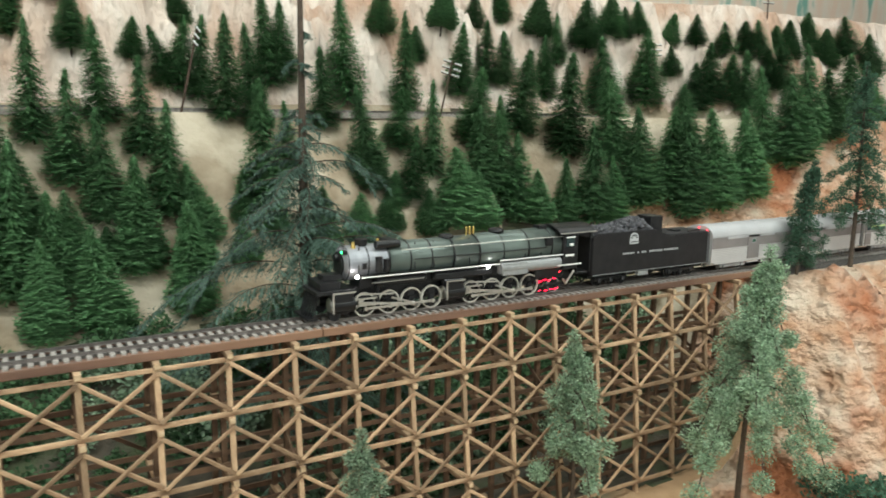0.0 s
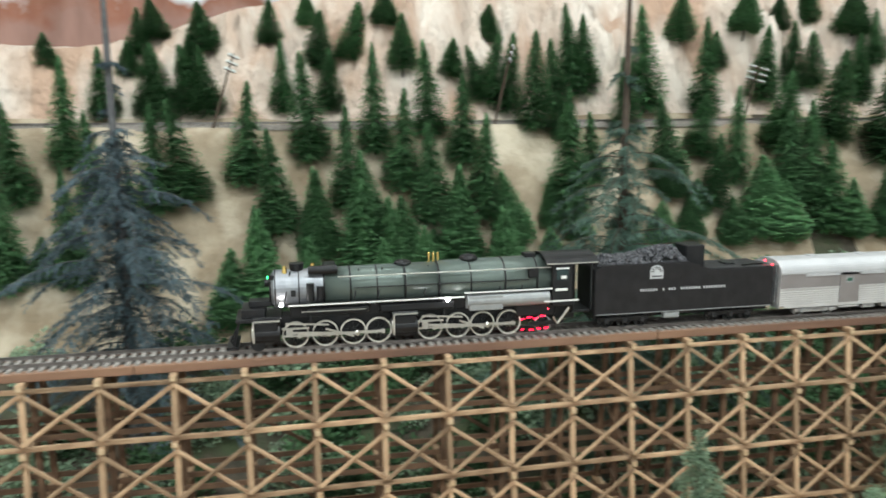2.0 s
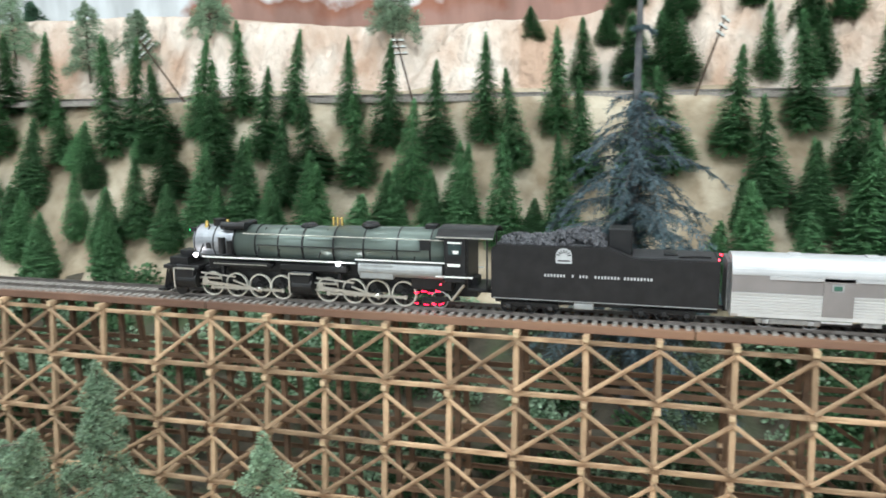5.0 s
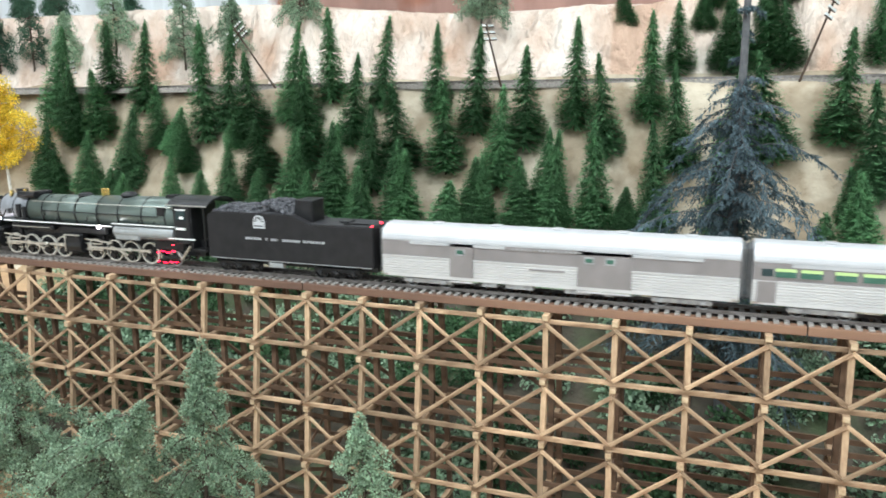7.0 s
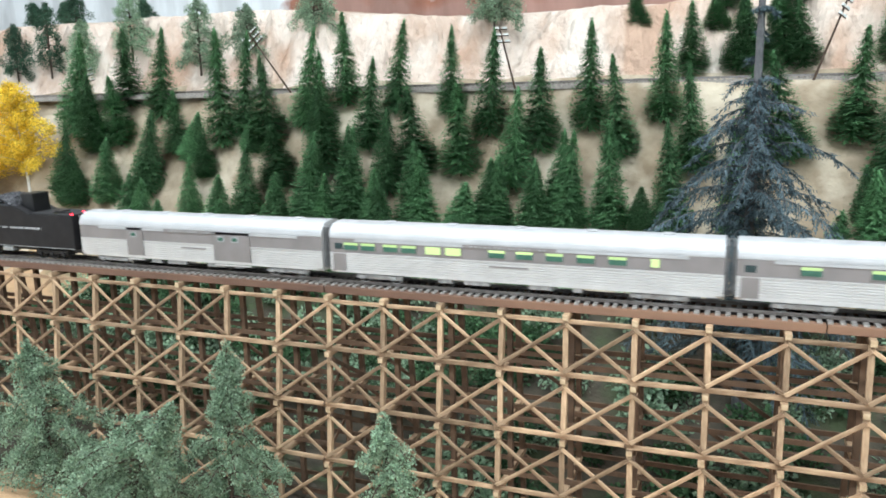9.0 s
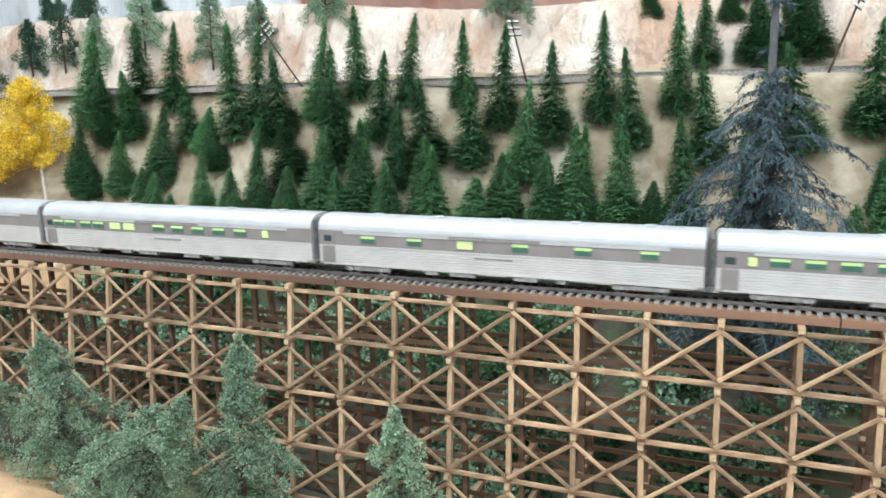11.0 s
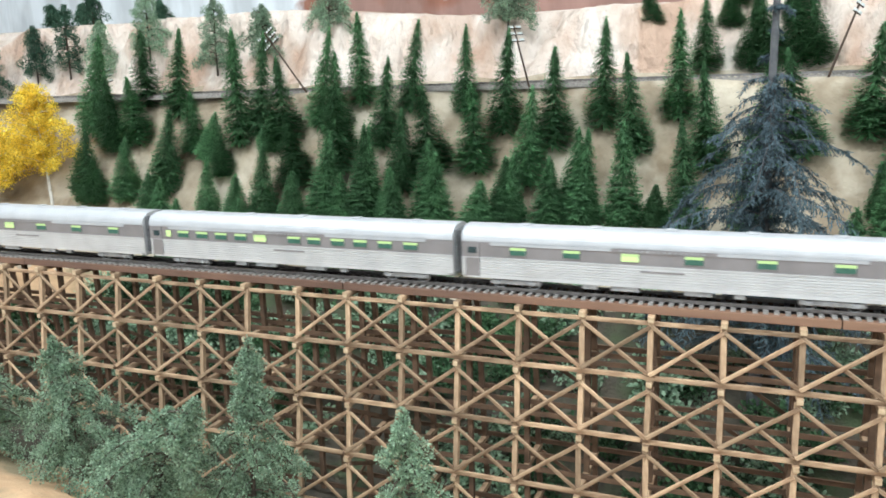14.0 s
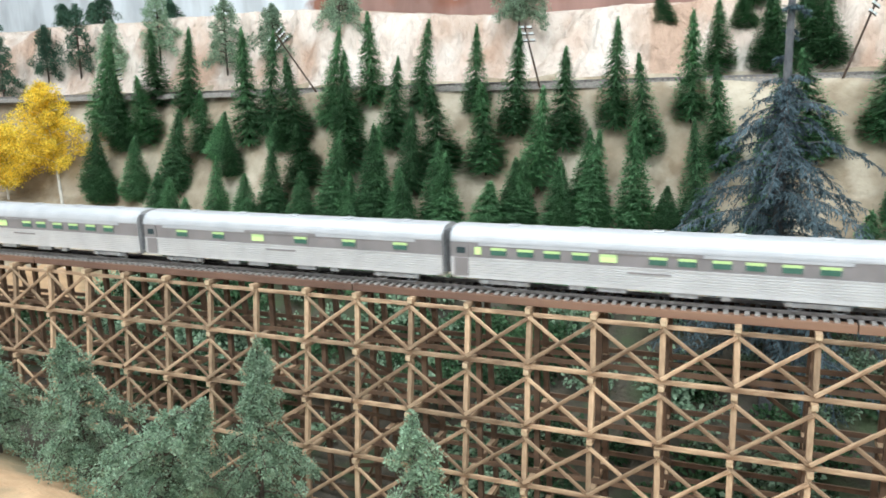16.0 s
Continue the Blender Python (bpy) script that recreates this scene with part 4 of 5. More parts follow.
            part("door_pane", box(bmesh.new(), x0 + 0.017 * L, x0 + 0.040 * L, *sorted((y, y + s * 0.0007)), 0.0240, 0.0282), DARK_GLASS, door)
        for xc in (x0 + 0.14 * L, x1 - 0.14 * L):
            tr = part("truck_frame", box(bmesh.new(), xc - 0.0175, xc + 0.0175, s * 0.0125 - 0.0012, s * 0.0125 + 0.0012, 0.0030, 0.0068, bevel=0.0008), UNDER, car, "grey metal truck side frame")
            for dx in (-0.0120, 0.0120):
                part("journal_box", box(bmesh.new(), xc + dx - 0.0018, xc + dx + 0.0018, s * 0.0142 - 0.0008, s * 0.0142 + 0.0008, 0.0034, 0.0062, bevel=0.0004), UNDER, tr)
                wheel(car, xc + dx, s * 0.0096, 0.0051, UNDER, 8, "car_wheel")
        for f, w in ((0.31, 0.010), (0.38, 0.018), (0.55, 0.016), (0.66, 0.006)):
            part("equipment_box", box(bmesh.new(), x0 + f * L, x0 + f * L + w, s * 0.0125 - 0.002, s * 0.0125 + 0.002, 0.0040, 0.0082, bevel=0.0004), UNDER, car)
    for k in range(5):
        part("roof_vent", box(bmesh.new(), x0 + (0.14 + 0.18 * k) * L, x0 + (0.14 + 0.18 * k) * L + 0.007, -0.003, 0.003, crown + 0.0002, crown + 0.0012, bevel=0.0004), ROOF_SILVER, body)
    for x, d in ((x0, -1), (x1, 1)):
        bm = bmesh.new()
        for k in range(3):
            xa, xb = sorted((x + d * (0.0003 + 0.0008 * k), x + d * (0.0009 + 0.0008 * k)))
            box(bm, xa, xb, -0.0130 + 0.0005 * (k % 2), 0.0130 - 0.0005 * (k % 2), 0.0095, 0.0385, bevel=0.0002)
        part("diaphragm", bm, RUBBER, car, "dark folded gangway diaphragm")
        part("coupler", box(bmesh.new(), *sorted((x, x + d * 0.0030)), -0.0012, 0.0012, 0.0062, 0.0085), BLACK, car)
    part("underframe", box(bmesh.new(), x0 + 0.004, x1 - 0.004, -0.0105, 0.0105, 0.0060, 0.0086), BLACK, car)
    return car


# ---- trees ----
def leaf(bm, c, d, w, up):
    """A narrow leaf or spray of needles from c along d."""
    s = d.cross(up)
    s = s.normalized() * w if s.length > 1e-9 else Vector((w, 0, 0))
    vs = [bm.verts.new(p) for p in (c - s * 0.6, c + s * 0.6, c + d * 0.6 + s, c + d, c + d * 0.6 - s)]
    bm.faces.new(vs)


def fir_mesh(seed):
    """A bristly fir one metre high and one metre in half width."""
    rng = random.Random(seed)
    bm = bmesh.new()
    rows = 60
    for k in range(rows):
        f = k / rows
        z = 0.05 + 0.93 * f + rng.uniform(-0.012, 0.012)
        rad = min(1.0, (1 - f) / 0.82) ** 0.80 * (0.93 + 0.05 * (k % 3)) * (0.84 + 0.16 * min(1, f / 0.12)) + 0.075
        n = int(11 * (1 - f) + 17)
        for j in range(n):
            a = 2 * math.pi * (j + rng.random()) / n
            r = rad * rng.uniform(0.74, 1.06)
            droop = rng.uniform(-0.060, 0.040)
            tip = Vector((r * math.cos(a), r * math.sin(a), z + droop))
            root = Vector((0.12 * r * math.cos(a), 0.12 * r * math.sin(a), z + 0.02))
            d = tip - root
            leaf(bm, root, d, 0.030 * rad + 0.024, Vector((0, 0, 1)))
            for t in (0.55, 0.85):
                c = root + d * t
                for sgn in (-1, 1):
                    e = Vector((math.cos(a + sgn * 0.9), math.sin(a + sgn * 0.9), rng.uniform(-0.10, 0.12))) * (0.20 * rad + 0.03) * rng.uniform(0.6, 1.1)
                    leaf(bm, c, Vector((e.x, e.y, e.z * 0.5)), 0.024 * rad + 0.016, Vector((0, 0, 1)))
    mesh = bpy.data.meshes.new("crown")
    bm.to_mesh(mesh)
    bm.free()
    mesh.materials.append(NEEDLE)
    return mesh


FOREST = (
    [(-0.929, 0.365, 0.143, 0.023, 12), (-0.906, 0.317, 0.092, 0.02, 7), (-0.889, 0.314, 0.059, 0.022, 1), (-0.886, 0.354, 0.104, 0.021, 1), (-0.874, 0.352, 0.059, 0.02, 0), (-0.852, 0.398, 0.109, 0.023, -1), (-0.84, 0.361, 0.097, 0.022, -7), (-0.833, 0.317, 0.088, 0.019, 6), (-0.785, 0.382, 0.122, 0.021, 5), (-0.771, 0.284, 0.087, 0.019, 8), (-0.769, 0.321, 0.113, 0.021, 11), (-0.747, 0.278, 0.086, 0.019, 7), (-0.733, 0.348, 0.084, 0.02, 0), (-0.703, 0.338, 0.066, 0.017, 14), (-0.702, 0.256, 0.084, 0.019, 7), (-0.676, 0.292, 0.087, 0.015, 4), (-0.67, 0.324, 0.054, 0.018, -3), (-0.652, 0.341, 0.15, 0.022, -1)],
    [(-0.625, 0.347, 0.133, 0.018, 6), (-0.622, 0.275, 0.081, 0.02, 5), (-0.606, 0.253, 0.08, 0.018, 6), (-0.604, 0.336, 0.053, 0.016, 10), (-0.587, 0.287, 0.099, 0.018, 3), (-0.58, 0.34, 0.11, 0.023, -4), (-0.552, 0.313, 0.079, 0.024, -6), (-0.54, 0.278, 0.079, 0.018, 4), (-0.539, 0.351, 0.124, 0.018, 10), (-0.51, 0.345, 0.104, 0.02, 1), (-0.503, 0.286, 0.111, 0.02, 9), (-0.49, 0.32, 0.104, 0.025, -4), (-0.485, 0.371, 0.113, 0.018, -2), (-0.477, 0.279, 0.077, 0.017, 4), (-0.45, 0.292, 0.115, 0.02, 3), (-0.447, 0.291, 0.117, 0.019, 4), (-0.444, 0.338, 0.107, 0.02, 6), (-0.433, 0.253, 0.062, 0.02, 1)],
    [(-0.419, 0.363, 0.109, 0.017, 8), (-0.414, 0.285, 0.075, 0.017, 3), (-0.408, 0.313, 0.098, 0.019, 2), (-0.392, 0.255, 0.107, 0.021, -1), (-0.374, 0.324, 0.099, 0.024, -6), (-0.365, 0.286, 0.102, 0.02, 1), (-0.354, 0.275, 0.106, 0.022, 2), (-0.349, 0.37, 0.102, 0.016, 2), (-0.321, 0.325, 0.104, 0.022, -3), (-0.31, 0.263, 0.097, 0.026, 9), (-0.303, 0.281, 0.072, 0.016, 2), (-0.297, 0.351, 0.118, 0.02, 4), (-0.278, 0.29, 0.083, 0.022, 2), (-0.278, 0.29, 0.086, 0.019, 8), (-0.26, 0.32, 0.11, 0.02, 4), (-0.236, 0.342, 0.11, 0.022, 1), (-0.233, 0.247, 0.061, 0.021, 15), (-0.228, 0.284, 0.092, 0.02, 1)],
    [(-0.226, 0.285, 0.083, 0.015, 2), (-0.204, 0.307, 0.087, 0.018, 3), (-0.197, 0.291, 0.108, 0.018, 6), (-0.188, 0.295, 0.042, 0.015, 1), (-0.183, 0.351, 0.116, 0.019, 1), (-0.15, 0.285, 0.117, 0.019, 0), (-0.15, 0.469, 0.028, 0.015, -2), (-0.144, 0.327, 0.106, 0.018, -6), (-0.12, 0.291, 0.045, 0.013, 2), (-0.104, 0.351, 0.113, 0.018, -1), (-0.089, 0.286, 0.117, 0.018, -3), (-0.083, 0.431, 0.079, 0.017, -2), (-0.072, 0.322, 0.108, 0.019, -4), (-0.06, 0.47, 0.034, 0.014, -3), (-0.052, 0.485, 0.057, 0.014, 1), (-0.036, 0.433, 0.077, 0.017, 1), (-0.033, 0.497, 0.044, 0.017, -8), (-0.028, 0.283, 0.12, 0.017, -4)],
    [(-0.018, 0.432, 0.084, 0.02, -9), (-0.016, 0.323, 0.11, 0.021, -1), (0.007, 0.472, 0.047, 0.015, 0), (0.015, 0.331, 0.112, 0.024, -10), (0.017, 0.437, 0.08, 0.021, -13), (0.024, 0.483, 0.06, 0.019, -7), (0.031, 0.434, 0.081, 0.017, -8), (0.055, 0.264, 0.078, 0.02, 2), (0.071, 0.344, 0.108, 0.021, 3), (0.086, 0.304, 0.057, 0.014, -7), (0.087, 0.267, 0.108, 0.022, -2), (0.099, 0.474, 0.053, 0.015, 1), (0.106, 0.315, 0.112, 0.021, -6), (0.113, 0.437, 0.084, 0.015, -1), (0.134, 0.254, 0.094, 0.023, -2), (0.143, 0.302, 0.094, 0.019, 0), (0.143, 0.36, 0.117, 0.022, -6), (0.146, 0.304, 0.092, 0.02, -4)],
    [(0.146, 0.521, 0.031, 0.014, -1), (0.155, 0.47, 0.07, 0.019, 4), (0.166, 0.439, 0.072, 0.016, 1), (0.178, 0.327, 0.113, 0.019, -1), (0.183, 0.283, 0.141, 0.023, 2), (0.191, 0.303, 0.077, 0.019, -2), (0.196, 0.474, 0.073, 0.019, 9), (0.201, 0.316, 0.089, 0.02, -8), (0.207, 0.254, 0.09, 0.02, -1), (0.212, 0.363, 0.119, 0.019, -1), (0.226, 0.28, 0.098, 0.02, -7), (0.236, 0.297, 0.072, 0.02, -5), (0.237, 0.468, 0.036, 0.016, 3), (0.239, 0.341, 0.11, 0.021, 1), (0.256, 0.445, 0.068, 0.017, 0), (0.257, 0.251, 0.101, 0.024, -6), (0.267, 0.299, 0.035, 0.013, -4), (0.27, 0.319, 0.109, 0.022, -4)],
    [(0.277, 0.379, 0.107, 0.02, -4), (0.29, 0.292, 0.113, 0.022, 1), (0.298, 0.294, 0.108, 0.021, -4), (0.31, 0.352, 0.102, 0.019, -1), (0.316, 0.449, 0.048, 0.015, 5), (0.326, 0.319, 0.116, 0.022, 1), (0.335, 0.259, 0.108, 0.022, -1), (0.346, 0.288, 0.072, 0.02, -7), (0.351, 0.3, 0.054, 0.014, -4), (0.355, 0.44, 0.067, 0.017, -18), (0.359, 0.305, 0.082, 0.021, -13), (0.363, 0.437, 0.085, 0.019, 7), (0.376, 0.5, 0.043, 0.017, 3), (0.383, 0.431, 0.097, 0.018, 5), (0.396, 0.288, 0.042, 0.015, -7), (0.402, 0.313, 0.057, 0.014, -1), (0.402, 0.381, 0.115, 0.021, 1), (0.424, 0.317, 0.138, 0.024, -1)],
    [(0.43, 0.305, 0.058, 0.017, -2), (0.439, 0.376, 0.047, 0.017, -8), (0.447, 0.436, 0.095, 0.019, -4), (0.46, 0.339, 0.082, 0.018, -3), (0.475, 0.448, 0.119, 0.019, -5), (0.482, 0.292, 0.072, 0.019, -2), (0.49, 0.449, 0.098, 0.02, -1), (0.518, 0.38, 0.095, 0.019, -3), (0.532, 0.306, 0.052, 0.019, 0), (0.559, 0.333, 0.057, 0.019, -3), (0.559, 0.34, 0.105, 0.022, -10), (0.57, 0.31, 0.047, 0.017, 0), (0.571, 0.437, 0.135, 0.025, -4), (0.584, 0.323, 0.039, 0.015, 0), (0.603, 0.321, 0.091, 0.018, 6), (0.606, 0.358, 0.075, 0.021, 3), (0.622, 0.3, 0.055, 0.019, -5), (0.639, 0.48, 0.066, 0.02, 0)],
    [(0.64, 0.336, 0.116, 0.017, 0), (0.651, 0.429, 0.13, 0.02, -1), (0.664, 0.305, 0.097, 0.029, -6), (0.687, 0.472, 0.05, 0.016, 0), (0.69, 0.302, 0.071, 0.024, -5), (0.701, 0.32, 0.109, 0.023, -2), (0.71, 0.357, 0.102, 0.024, 9), (0.724, 0.466, 0.058, 0.02, 8), (0.73, 0.318, 0.119, 0.021, -2), (0.738, 0.439, 0.1, 0.02, 4), (0.75, 0.301, 0.111, 0.026, -3), (0.782, 0.302, 0.069, 0.019, -6), (0.786, 0.365, 0.116, 0.026, 9), (0.786, 0.446, 0.086, 0.018, 1), (0.796, 0.494, 0.04, 0.017, -1), (0.819, 0.446, 0.076, 0.02, -1), (0.823, 0.3, 0.085, 0.018, -3), (0.853, 0.343, 0.138, 0.031, 4)],
    [(0.86, 0.523, 0.038, 0.019, -2), (0.863, 0.292, 0.135, 0.025, -3), (0.887, 0.442, 0.094, 0.019, 1), (0.894, 0.286, 0.089, 0.02, -4), (0.896, 0.475, 0.063, 0.023, 5), (0.911, 0.444, 0.074, 0.014, -3), (0.926, 0.322, 0.127, 0.028, -10), (0.944, 0.286, 0.133, 0.031, -7), (0.953, 0.431, 0.074, 0.025, 1), (0.968, 0.397, 0.106, 0.028, -7), (0.981, 0.276, 0.125, 0.028, 1), (0.994, 0.423, 0.054, 0.021, 2), (0.997, 0.252, 0.143, 0.026, -6), (1.022, 0.284, 0.11, 0.026, -8), (1.025, 0.424, 0.042, 0.016, -4), (1.029, 0.378, 0.116, 0.028, 1), (1.051, 0.241, 0.138, 0.03, -12), (1.054, 0.425, 0.051, 0.016, -5)],
    [(1.085, 0.382, 0.043, 0.016, -5), (1.093, 0.229, 0.126, 0.028, -9), (1.095, 0.344, 0.072, 0.025, -1), (1.11, 0.414, 0.036, 0.018, 9), (1.125, 0.34, 0.093, 0.025, -1), (1.129, 0.377, 0.047, 0.016, -1), (1.134, 0.242, 0.131, 0.022, -10), (1.162, 0.328, 0.073, 0.023, -2), (1.174, 0.358, 0.03, 0.018, -7), (1.175, 0.226, 0.128, 0.034, -8), (1.181, 0.317, 0.089, 0.025, -6), (1.218, 0.359, 0.029, 0.018, -2), (1.227, 0.238, 0.146, 0.026, -11), (1.235, 0.327, 0.048, 0.021, 0), (1.235, 0.344, 0.031, 0.021, -8), (1.273, 0.324, 0.066, 0.024, -8), (1.276, 0.24, 0.105, 0.033, -6), (1.326, 0.385, 0.029, 0.019, 1)],
    [(1.348, 0.255, 0.113, 0.034, -6), (1.35, 0.377, 0.04, 0.023, 2), (1.415, 0.392, 0.047, 0.024, 1), (1.436, 0.367, 0.036, 0.024, 3), (1.478, 0.354, 0.045, 0.024, -10), (1.499, 0.306, 0.077, 0.035, -17), (1.529, 0.34, 0.054, 0.026, -11)],
)


def build_forest():
    crowns = [fir_mesh(s) for s in range(5)]
    bm = rod(bmesh.new(), (0, 0, -0.18), (0, 0, 0.9), 0.10, 0.03, 6)
    trunk = bpy.data.meshes.new("trunk")
    bm.to_mesh(trunk)
    bm.free()
    trunk.materials.append(BARK)
    rng = random.Random(11)
    for x, y, h, w, tilt in [spot for row in FOREST for spot in row]:
        sunk = max(0.0, 2.9 * w - h)
        h += sunk
        tree = empty("fir_tree", "dark green bristly model fir on the tan hillside", "tree", "firs on the hillside", m=pose(x, y, ground(x, y) - 0.003 - sunk, rng.uniform(-2, 2), tilt, 0) @ pose(0, 0, 0, 0, 0, rng.uniform(0, 360)))
        share("trunk", trunk, tree, Matrix.Diagonal((0.014, 0.014, h, 1)))
        share("crown", rng.choice(crowns), tree, Matrix.Diagonal((w * 1.20, w * 1.20, h * 1.03, 1)))


def puff(bm, c, r, n, size, rng):
    """A loose clump of small leaves round c."""
    for _ in range(n):
        v = Vector((rng.gauss(0, 1), rng.gauss(0, 1), rng.gauss(0, 1))).normalized() * r * rng.uniform(0.25, 1.0)
        d = (v.normalized() + Vector((rng.uniform(-0.8, 0.8), rng.uniform(-0.8, 0.8), rng.uniform(-0.8, 0.8)))).normalized() * size * rng.uniform(0.7, 1.3)
        leaf(bm, c + v, d, size * 0.42, Vector((rng.uniform(-1, 1), rng.uniform(-1, 1), 1)))


def foam_tree(x, y, h, spread, leafage, seed, label, droop=0.5, lean=(0, 0), bare=0.12, arms=34, z=None, name="pine_tree", group="foam pines by the trestle", bark=BARK, size=0.0014, tip_z=None, bias=(0, 0), shape=0.9, clump=0.0075, start=0.15, full=1.0):
    rng = random.Random(seed)
    z = ground(x, y) if z is None else z
    h = h if tip_z is None else tip_z - z
    tree = empty(name, label, "tree", group, m=pose(x, y, z))
    tip = Vector((lean[0] * h, lean[1] * h, h))

    def stem(f):
        return Vector((lean[0] * h * f * f, lean[1] * h * f * f, h * f))

    bm = bmesh.new()
    steps = 7
    for k in range(steps):
        rod(bm, stem(k / steps) - Vector((0, 0, 0.012 if k == 0 else 0)), stem((k + 1) / steps), 0.009 * h * (1 - k / steps) + 0.0008, 0.009 * h * (1 - (k + 1) / steps) + 0.0007, 7)
    limbs = bmesh.new()
    crown = bmesh.new()
    for k in range(arms):
        f = bare + (0.95 - bare) * (k / arms)
        a = k * 2.4 + rng.uniform(-0.4, 0.4)
        out = Vector((math.cos(a), math.sin(a), 0))
        reach = (spread * (1 - f) ** shape * rng.uniform(0.45, 1.2) + 0.003) * max(0.35, 1 + bias[0] * out.x + bias[1] * out.y)
        base = stem(f)
        sag = droop * rng.uniform(0.6, 1.25)
        prev = base
        m = max(2, int(reach / (clump * 0.95)))
        for j in range(m + 1):
            t = (j + 0.5) / (m + 0.5)
            q = base + out * reach * t + Vector((0, 0, 0.16 * reach * math.sin(2.6 * t) - sag * reach * t * t))
            rod(limbs, prev, q, 0.0010 - 0.0005 * t, 0.0009 - 0.0005 * t, 5)
            prev = q
            if t > start:
                c = q + Vector((rng.uniform(-1, 1), rng.uniform(-1, 1), rng.uniform(-0.6, 1))) * clump * 0.35
                puff(crown, c, clump * rng.uniform(0.75, 1.25) * (1.08 - 0.30 * f), int(200 * full * (clump / 0.0075) ** 2 * (0.0014 / size) ** 2), size, rng)
    for k in range(4):
        puff(crown, stem(0.90 + 0.033 * k), clump * (0.78 - 0.10 * k), 130, size, rng)
    part("trunk", bm, bark, tree)
    part("branchwork", limbs, bark, tree)
    part("crown", crown, leafage, tree)
    return tree


def wispy_spruce(x, y, h, leafage, trunk, seed, label, top_z, slope, widest, n):
    """A tall bare-topped spruce with drooping feathery limbs."""
    rng = random.Random(seed)
    foot = ground(x, y)
    tree = empty("spruce_tree", label, "tree", "tall drooping spruces", m=pose(x, y, foot))
    part("trunk", rod(bmesh.new(), (0, 0, -0.02), (0, 0, h), 0.0062, 0.0012, 9), trunk, tree)
    limbs, crown = bmesh.new(), bmesh.new()
    high = top_z - foot
    for k in range(n):
        z = 0.05 + (high - 0.05) * (k / n) ** 0.9
        if k > n - 5:
            z = high + rng.uniform(0, 0.06)
        a = k * 2.399 + rng.uniform(-0.4, 0.4)
        reach = (min(widest, slope * max(0.0, high - z)) + 0.010) * (rng.uniform(0.45, 1.15) if k % 6 else 1.3)
        sag = rng.uniform(0.25, 0.95)
        p = Vector((0, 0, z))
        out = Vector((math.cos(a), math.sin(a), 0))
        side = Vector((-out.y, out.x, 0))
        bend = rng.uniform(-0.3, 0.3)
        steps = max(4, int(reach / 0.006))
        prev = p
        for j in range(1, steps + 1):
            t = j / steps
            q = p + (out + side * bend * t) * reach * t + Vector((0, 0, 0.18 * reach * math.sin(t * 2.2) - sag * reach * t * t))
            rod(limbs, prev, q, 0.0007 - 0.0004 * t, 0.0006 - 0.0004 * t, 4)
            for sgn in (-1, 1):
                for _ in range(3):
                    c = prev.lerp(q, rng.random())
                    twig = (out * rng.uniform(0.5, 1.1) + side * sgn * rng.uniform(0.5, 1.0) + Vector((0, 0, rng.uniform(-1.0, -0.1)))).normalized() * (0.006 + 0.16 * reach * (1 - 0.6 * t)) * rng.uniform(0.6, 1.1)
                    leaf(crown, c, twig, 0.00050, Vector((0, 0, 1)))
                    for i in range(7):
                        e = (twig.normalized() * 0.8 + Vector((rng.uniform(-1, 1), rng.uniform(-1, 1), rng.uniform(-1.0, 0.3)))).normalized() * rng.uniform(0.0022, 0.0045)
                        leaf(crown, c + twig * (i + 1) / 7.5, e, 0.00042, Vector((rng.uniform(-1, 1), 0, 1)))
            prev = q
    part("branchwork", limbs, trunk, tree)
    part("crown", crown, leafage, tree)
    return tree


def bush_mesh(r, seed, material, leaves=110):
    rng = random.Random(seed)
    bm = bmesh.new()
    for _ in range(7):
        puff(bm, Vector((rng.uniform(-r, r), rng.uniform(-r, r), rng.uniform(0.1, 0.8) * r)), r * 0.55, leaves, 0.0028, rng)
    mesh = bpy.data.meshes.new("bush")
    bm.to_mesh(mesh)
    bm.free()
    mesh.materials.append(material)
    return mesh


def utility_pole(x, y, h, lean_x, turn, arms=3):
    pole = empty("utility_pole", "leaning dark wooden utility pole with white insulators", "pole", "poles along the upper line", m=pose(x, y, ground(x, y), 0, lean_x, 0) @ pose(0, 0, 0, 0, 0, turn))
    part("shaft", rod(bmesh.new(), (0, 0, -0.02), (0, 0, h), 0.0014, 0.0010, 8), POLE_WOOD, pole)
    for k in range(arms):
        z = h - 0.004 - 0.0075 * k
        arm = part("crossarm", box(bmesh.new(), -0.0135, 0.0135, -0.0018, -0.0008, z - 0.0006, z + 0.0006), POLE_WOOD, pole)
        for xx in (-0.0125, -0.0085, -0.0045, 0.0045, 0.0085, 0.0125):
            part("insulator", rod(bmesh.new(), (xx, -0.0013, z + 0.0005), (xx, -0.0013, z + 0.0030), 0.0011, 0.0008, 7), GLASSY, arm)


build_forest()
wispy_spruce(-0.020, 0.165, 0.46, NEEDLE_BLUE, GREY_BARK, 3, "tall blue-grey spruce with drooping feathery limbs", 0.138, 0.66, 0.062, 120)
wispy_spruce(0.402, 0.130, 0.50, NEEDLE_GREY, BARK, 8, "tall grey-green spruce with a bare upper trunk", 0.150, 0.85, 0.105, 74)

foam_tree(0.362, -0.080, 0.14, 0.040, FOAM, 21, "small soft green foam pine before the trestle", 0.6, tip_z=-0.060, arms=26)
foam_tree(0.548, -0.060, 0.145, 0.080, FOAM, 22, "slim leaning foam pine beside the trestle", 1.15, (-0.03, 0.0), 0.42, 12, tip_z=-0.028, bias=(0.1, -0.2), clump=0.0095, shape=0.9, size=0.0017, full=1.8)
